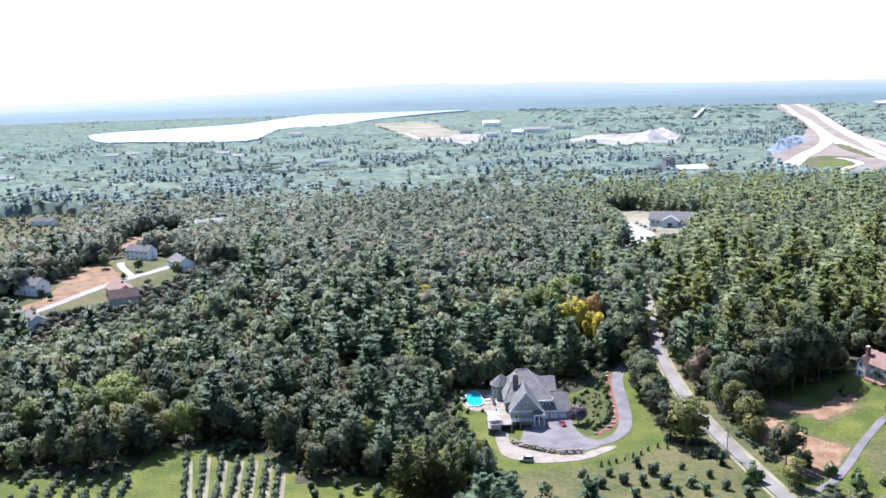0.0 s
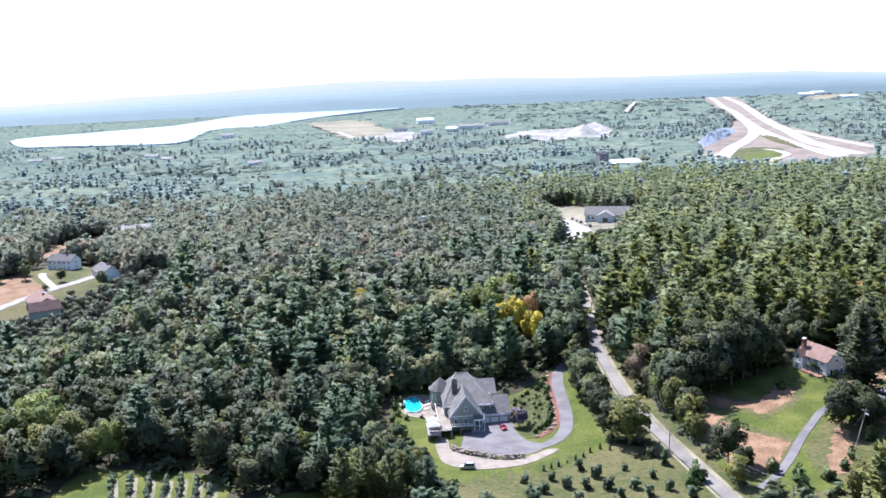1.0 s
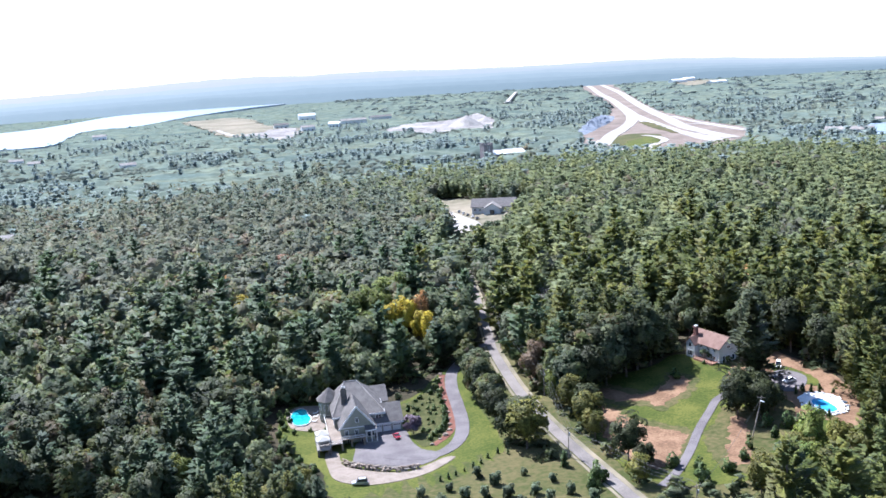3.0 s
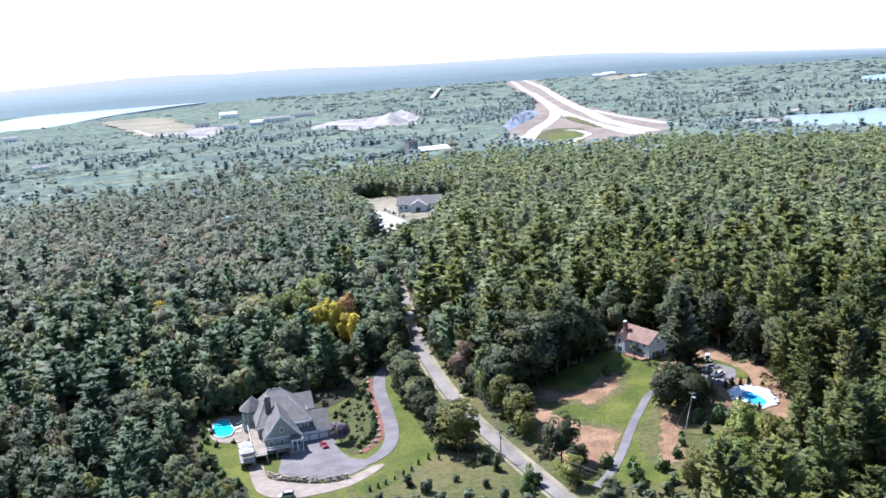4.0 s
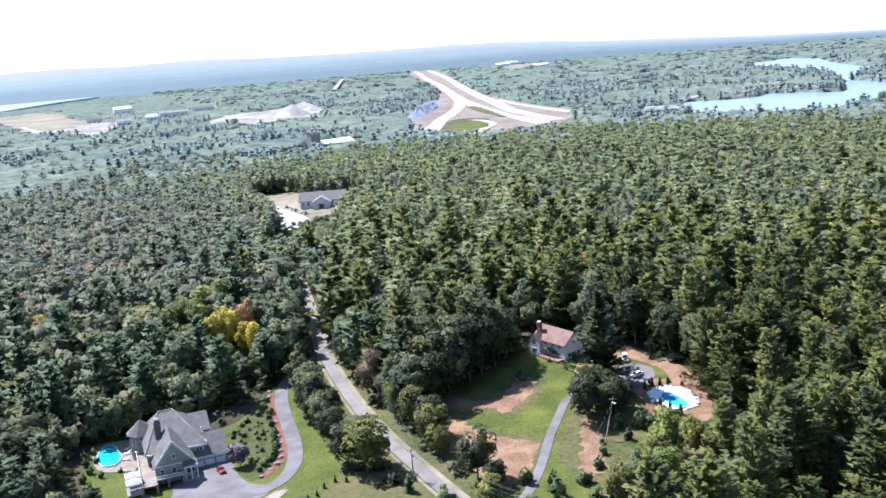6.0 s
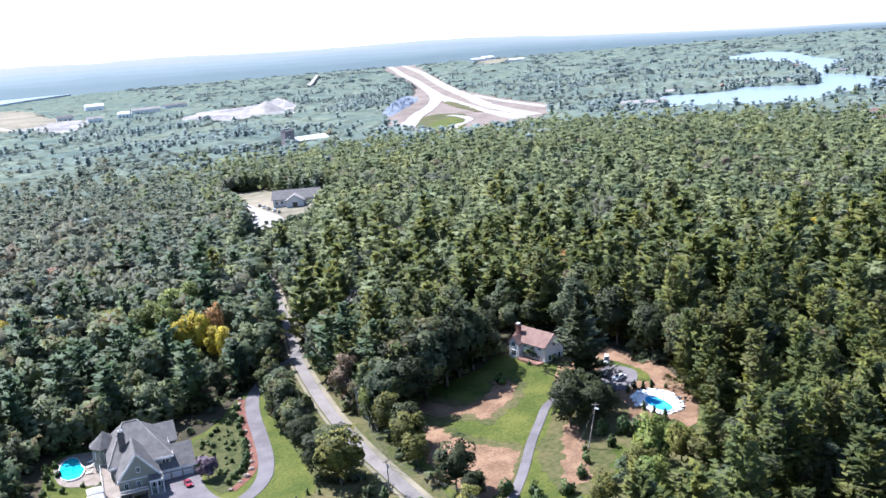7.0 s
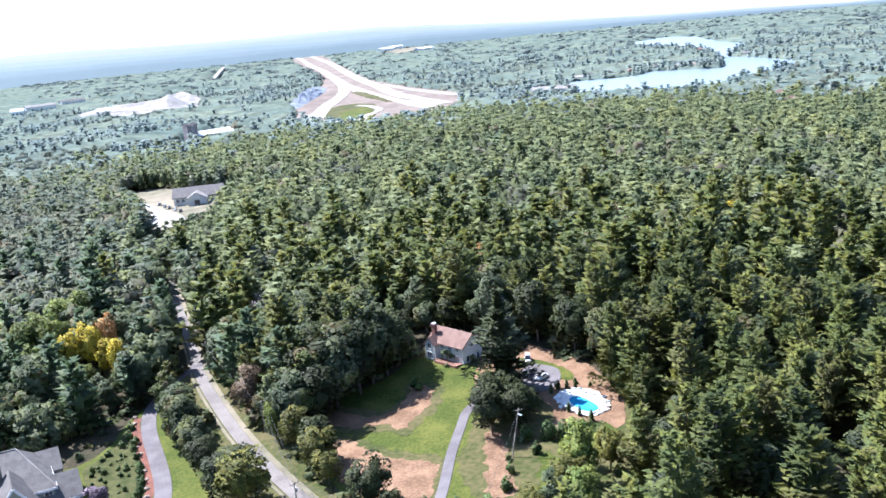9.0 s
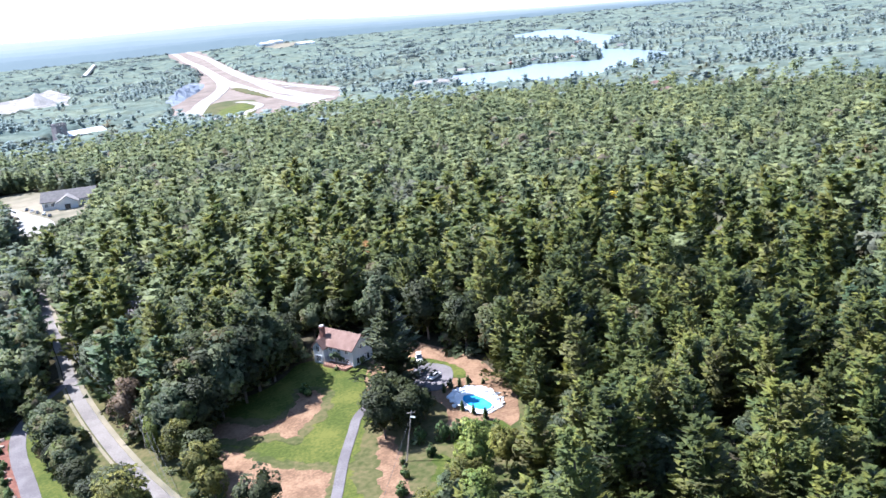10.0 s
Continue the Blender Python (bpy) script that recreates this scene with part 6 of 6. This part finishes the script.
def stone_shape(seed):
    bm = bmesh.new()
    bmesh.ops.create_icosphere(bm, subdivisions=2, radius=0.5)
    for v in bm.verts:
        v.co *= 1 + 0.5 * noise.noise(v.co * 2.2 + Vector((seed, 0, 0)))
        v.co.z *= 0.7
    return bm


for k in range(30):
    x, y = random.uniform(46.5, 60.5), random.uniform(312, 356)
    if inside([(46.5, 345), (57, 357), (60.5, 345), (58, 322), (49, 309)], np.array([x]), np.array([y]))[0]:
        put_leafy(shrub, x, y, random.uniform(0.6, 1.5), random.uniform(1.2, 2.2))
rock = tagged(part("boulder", stone_shape(3), STONE), "pale tan boulder at the edge of the bed", "boulder", "boulders along the drive")
# Whitish stones added as stand-ins for white clutter round the pool deck.
pale_rock = tagged(part("rock", stone_shape(4), WHITE), "whitish stone standing in for clutter at the pool deck's rim", "rock", "rocks round the pool")
for x, y, s in ((65.7, 372.6, 1.7), (64.4, 368.2, 1.8), (62.3, 356, 1.2), (61.6, 350.8, 1.7), (61.7, 345.4, 1.8), (61.0, 339, 1.2), (60.8, 333.6, 1.5), (60.2, 328, 1.2), (59.0, 322.1, 1.6), (57.8, 317, 1.7), (55.7, 313.2, 2.0), (53.4, 310.6, 1.2), (50.2, 307.3, 1.5)):
    c = copy_thing(rock, pose(x, y, float(terrain(x, y)) + 0.25 * s, 0, 0, random.uniform(0, 360)))
    c.scale = (s, s, s * 0.9)


for k in range(26):
    a = 6.283 * k / 26 + random.uniform(-0.1, 0.1)
    x, y, z = 168.6 + 6.4 * math.cos(a) + random.uniform(-0.5, 0.5), 277.4 + 8.6 * math.sin(a) + random.uniform(-0.5, 0.5), random.uniform(0.7, 1.3)
    c = tagged(copy_thing(pale_rock, pose(x, y, float(terrain(x, y)) + 0.3, 0, 0, random.uniform(0, 360))), group="rocks round the pool")
    c.scale = (z * 1.3, z, z * 0.8)


def stone_wall():
    """A low dry wall of single stones, bent along the lower drive, with a dark bank behind it."""
    top = thing("stone_wall", pose(0, 0, 0), "low dry-stone retaining wall of pale uneven stones", "stone wall")
    shapes = [part("stone", stone_shape(k + 10), STONE, top) for k in range(3)]
    line = curve([(21.5, 302.0, 0), (22.8, 299.0, 0), (25.6, 296.4, 0), (29.4, 293.6, 0), (33, 291.0, 0), (37, 289.0, 0), (42.5, 288.8, 0)], 1.0)
    first = 0
    for k, p in enumerate(line):
        for layer in range(3):
            if random.random() < 0.12:
                continue
            s = random.uniform(0.8, 1.35)
            x, y = p.x + random.uniform(-0.3, 0.3), p.y + random.uniform(-0.3, 0.3) + 0.25 * layer
            if first < 3:
                ob = shapes[first]
                first += 1
            else:
                ob = new("stone", shapes[random.randrange(3)].data)
                ob.parent = top
            ob.matrix_basis = pose(x, y, float(terrain(x, y)) + 0.3 + 0.55 * layer, random.uniform(-20, 20), 0, random.uniform(0, 360))
            ob.scale = (s * 1.25, s, s * 0.8)
    patch("rocky_bank", ring([(22.5, 301), (27, 298), (31, 294.6), (36, 291.4), (41, 289.4), (42, 290.6), (37, 294), (31, 298), (25, 302.5)], 1.2, 0.2), DARKSTONE, 0.30, "dark stony bank above the wall", 2)


stone_wall()


def car(name, x, y, turn, paint, label, long=4.6, tall=1.45, estate=False):
    """A car: body, cabin, windows, lamps and four wheels."""
    top = thing(name, pose(x, y, float(terrain(x, y)) + 0.28, 0, 0, turn), label, "car")
    w, a = 0.9, long / 2
    prof = [(-a, 0.35), (-a + 0.05, 0.8), (-a * 0.55, 0.92), (a * 0.5, 0.95), (a - 0.1, 0.85), (a, 0.4), (a - 0.05, 0.25), (-a + 0.05, 0.25)]
    bm = bmesh.new()
    left, right = ([bm.verts.new((px, s * w, pz)) for px, pz in prof] for s in (-1, 1))
    n = len(prof)
    for i in range(n):
        j = (i + 1) % n
        bm.faces.new((left[i], left[j], right[j], right[i]))
    bm.faces.new(left[::-1])
    bm.faces.new(right)
    bmesh.ops.bevel(bm, geom=bm.edges[:], offset=0.07, segments=2, affect="EDGES")
    bmesh.ops.recalc_face_normals(bm, faces=bm.faces)
    part("body", bm, paint, top, smooth=False)
    back = a * (0.92 if estate else 0.62)
    cab = [(-a * 0.5, 0.9), (-a * 0.18, tall), (back - 0.45, tall), (back, 0.93)]
    bm = bmesh.new()
    left, right = ([bm.verts.new((px, s * (w - 0.05 if k in (0, 3) else w - 0.2), pz)) for k, (px, pz) in enumerate(cab)] for s in (-1, 1))
    for i in range(4):
        j = (i + 1) % 4
        bm.faces.new((left[i], left[j], right[j], right[i]))
    bm.faces.new(left[::-1])
    bm.faces.new(right)
    bmesh.ops.recalc_face_normals(bm, faces=bm.faces)
    part("windows", bm, GLASS, top)
    part("roof", boxed(-a * 0.16, back - 0.46, -w + 0.2, w - 0.2, tall - 0.03, tall + 0.05, bevel=0.02), paint, top)
    for sx in (-0.62, 0.62):
        for s in (-1, 1):
            bm = rod(bmesh.new(), (sx * a, s * (w - 0.2), 0.32), (sx * a, s * (w + 0.02), 0.32), 0.33, sides=14)
            tyre = part("wheel", bm, TYRE, top)
            part("rim", rod(bmesh.new(), (sx * a, s * (w + 0.0), 0.32), (sx * a, s * (w + 0.04), 0.32), 0.2, sides=10), CARSILVER, tyre)
    for s in (-1, 1):
        part("headlight", boxed(-a - 0.02, -a + 0.08, s * 0.62 - 0.18, s * 0.62 + 0.18, 0.58, 0.74), LAMPGLASS, top)
        part("tail_light", boxed(a - 0.1, a + 0.02, s * 0.66 - 0.14, s * 0.66 + 0.14, 0.6, 0.76), CARRED, top)
    return top


car("red_car", 40.4, 318.4, 100, CARRED, "shiny red car parked on the asphalt apron", 4.0, 1.4)
car("suv", 24.6, 283.2, -8, CARSILVER, "silver estate car on the pale lower drive", 4.8, 1.75, True)
car("white_car", 168.6, 297.2, 20, CARWHITE, "white car parked beside the pool yard", 4.8)
car("dark_car", 167.2, 302.2, 25, CARDARK, "dark car in the shade of the spruce", 4.6)
car("white_van", 172.6, 310.6, 60, CARWHITE, "white van on the sandy yard", 5.2, 2.0, True)
for k, (x, y) in enumerate(((148, 716), (149, 706), (150, 696), (151.5, 686), (152.5, 676))):
    car("parked_car", x, y, 70, (CARDARK, CARSILVER, CARDARK, CARWHITE, CARDARK)[k], ("dark", "silver", "dark", "white", "dark")[k] + " car in the pale parking lot")


def lounger(x, y, z, turn, label, group):
    top = thing("lounger", pose(x, y, z, 0, 0, turn), label, "lounger", group)
    part("seat", boxed(-1.0, 0.35, -0.35, 0.35, 0.28, 0.38, bevel=0.02), WHITE, top)
    bm = boxed(0, 0.85, -0.35, 0.35, -0.05, 0.05, bevel=0.02)
    bmesh.ops.transform(bm, matrix=pose(0.33, 0, 0.34, 0, -42, 0), verts=bm.verts)
    part("backrest", bm, WHITE, top)
    for lx in (-0.85, 0.25):
        for ly in (-0.28, 0.28):
            part("leg", rod(bmesh.new(), (lx, ly, 0), (lx, ly, 0.3), 0.035, sides=6), WHITE, top)


for x, y, t in ((165.2, 283.3, 20), (168.0, 284.6, 70), (170.4, 284.0, 80), (172.2, 282.0, 110), (173.0, 279.4, 130), (173.4, 276.2, 150), (172.6, 273.2, 170), (163.6, 281.0, 40), (163.4, 277.8, 20), (171.4, 270.0, 190)):
    lounger(x, y, float(terrain(x, y)) + 0.24, t, "white plastic sun lounger on the pool deck", "loungers at the blue pool")
for x, y, t in ((15.8, 348, 10), (16.0, 351.5, 10), (15.2, 343.5, -10)):
    lounger(x, y, float(terrain(x, y)) + 0.24, t, "pale sun lounger on the mansion's terrace", "loungers at the mansion")


# power line
def power_pole(x, y, h, label, lamp=False, arm=0.0, lean=0.0):
    top = thing("power_pole", pose(x, y, float(terrain(x, y)), 0, lean, arm), label, "power pole", "poles of the power line")
    part("post", rod(bmesh.new(), (0, 0, -0.5), (0, 0, h), 0.19, 0.12, 10), WOOD, top)
    part("crossarm", boxed(-1.3, 1.3, -0.07, 0.07, h - 0.6, h - 0.42), WOOD, top)
    for s in (-1.15, 0, 1.15):
        part("insulator", rod(bmesh.new(), (s, 0, h - 0.42 if s else h), (s, 0, h - 0.2 if s else h + 0.22), 0.07, sides=8), DARKSTONE, top)
    if lamp:
        part("lamp", boxed(-0.3, 0.3, -1.4, -0.2, h - 1.5, h - 1.25, bevel=0.04), LAMPGLASS, top, "pale lamp head on an arm")
    else:
        part("transformer", rod(bmesh.new(), (0.42, 0, h - 2.6), (0.42, 0, h - 1.7), 0.24, sides=12), CARSILVER, top)
    return Vector((x, y, float(terrain(x, y)))) + h * Vector((math.sin(radians(lean)) * math.cos(radians(arm)), math.sin(radians(lean)) * math.sin(radians(arm)), math.cos(radians(lean))))


tops = [power_pole(100.5, 224, 10, "weathered wooden power pole beside the road", arm=20), power_pole(85.4, 276, 9.4, "weathered wooden power pole with a crossarm by the road", arm=20),
        power_pole(94.6, 330, 10, "wooden power pole at the edge of the woods", arm=5), power_pole(94.0, 388, 11.5, "wooden power pole where the road enters the woods", arm=5), power_pole(103.5, 446, 11, "far wooden power pole in the woods", arm=5)]
side_pole = power_pole(137.4, 264.4, 12.5, "tall leaning wooden pole on the lawn", True, 10, 15)


def cable(a, b, sag, label):
    """One round wire that hangs between two places."""
    bm = bmesh.new()
    side = (b - a).cross(Vector((0, 0, 1))).normalized()
    rings = []
    for i in range(15):
        p = a.lerp(b, i / 14) - Vector((0, 0, sag * 4 * (i / 14) * (1 - i / 14)))
        rings.append([bm.verts.new(p + (side * math.cos(w) + Vector((0, 0, math.sin(w)))) * 0.035) for w in (0, 1.26, 2.51, 3.77, 5.03)])
    for p, q in zip(rings, rings[1:]):
        for i in range(5):
            bm.faces.new((p[i], p[(i + 1) % 5], q[(i + 1) % 5], q[i]))
    bmesh.ops.recalc_face_normals(bm, faces=bm.faces)
    tagged(part("cable", bm, WIRE), label, "cable", "cables of the power line")


for a, b in zip(tops, tops[1:]):
    for off, low in ((-1.15, 0.25), (0, -0.15), (1.15, 0.25), (0.2, 2.2)):
        d = Vector((off, off * 0.25, -low))
        cable(a + d, b + d, 0.8, "thin black cable slung between the poles")
cable(tops[0] - Vector((0, 0, 2)), side_pole - Vector((0, 0, 0.5)), 1.0, "thin service cable to the side pole")
guy = bmesh.new()
rod(guy, side_pole - Vector((0, 0, 0.4)), Vector((134.6, 261.5, float(terrain(134.6, 261.5)))), 0.04, sides=5)
tagged(part("guy_wire", guy, WIRE), "slanting guy wire of the side pole", "guy wire")

# bare patches of the front lawn, with thin dry grass round them
for outline in ([(105, 324), (116, 327), (121, 321), (126, 314), (133, 318), (139, 325), (145, 315), (138, 304), (130, 299), (123, 295), (119, 303), (112, 308)],
                [(101, 318), (112, 307), (115, 296), (120, 285), (125, 276), (118, 263), (109, 254), (101, 255), (99.5, 275), (99.5, 300)],
                [(126, 272), (134, 280), (141, 288), (149, 281), (145, 266), (137, 252), (128, 244), (120, 250)]):
    patch("thin_grass", ring(outline, 1.2, 0.9, 9), MEADOW, 0.14, "thin dry grass at the edge of bare soil", 3, thick=0.1)
for outline in ([(108, 322), (115.5, 324), (118.4, 317.5), (123.5, 311), (131.9, 314.5), (138.0, 322), (142, 314.5), (136.5, 307), (130.0, 303), (124.5, 298.5), (121, 306.5), (114, 311)],
                [(104, 314), (110.4, 305), (112.3, 294.0), (117, 283.0), (122, 275.5), (116.5, 266.0), (108.0, 257), (102, 258), (100.5, 275), (100.5, 296)],
                [(123, 252), (127, 260), (132, 268), (136.5, 276), (141, 281), (141, 274), (137, 265), (133, 257), (128, 249)]):
    patch("bare_patch", ring(outline, 1.2, 0.9, 5), DIRT, 0.17, "bare tan patch worn into the lawn", 3, thick=0.1)
patch("pool_grass", ring([(170, 316), (176, 308), (178, 296), (174, 291), (170, 300)], 1.5, 0.4), GRASS, 0.17, "strip of grass among bare soil", 3, thick=0.1)
patch("wood_edge_grass", ring([(150, 262), (158, 268), (166, 262), (160, 252), (150, 252)], 1.5, 0.4), GRASS, 0.17, "bright green grass below the shrubs", 3, thick=0.1)
for side in (-1, 1):
    strip("road_shoulder", [(x + side * 2.7, y) for x, y in ROAD], 0.9 if side < 0 else 1.5, STUBBLE, 0.16, "sandy shoulder of the country road", category="road shoulder")
strip("grass_verge", [(78, 262), (77, 285), (76, 305), (76, 335), (79, 365)], 8, MEADOW, 0.12, "rough verge between drive and road", category="verge")


# the first of each kind of tree stays out of the place
for some in kinds.values():
    drop(some)
for ob in (shrub, bush, rock, pale_rock, evergreen):
    bpy.data.objects.remove(ob)
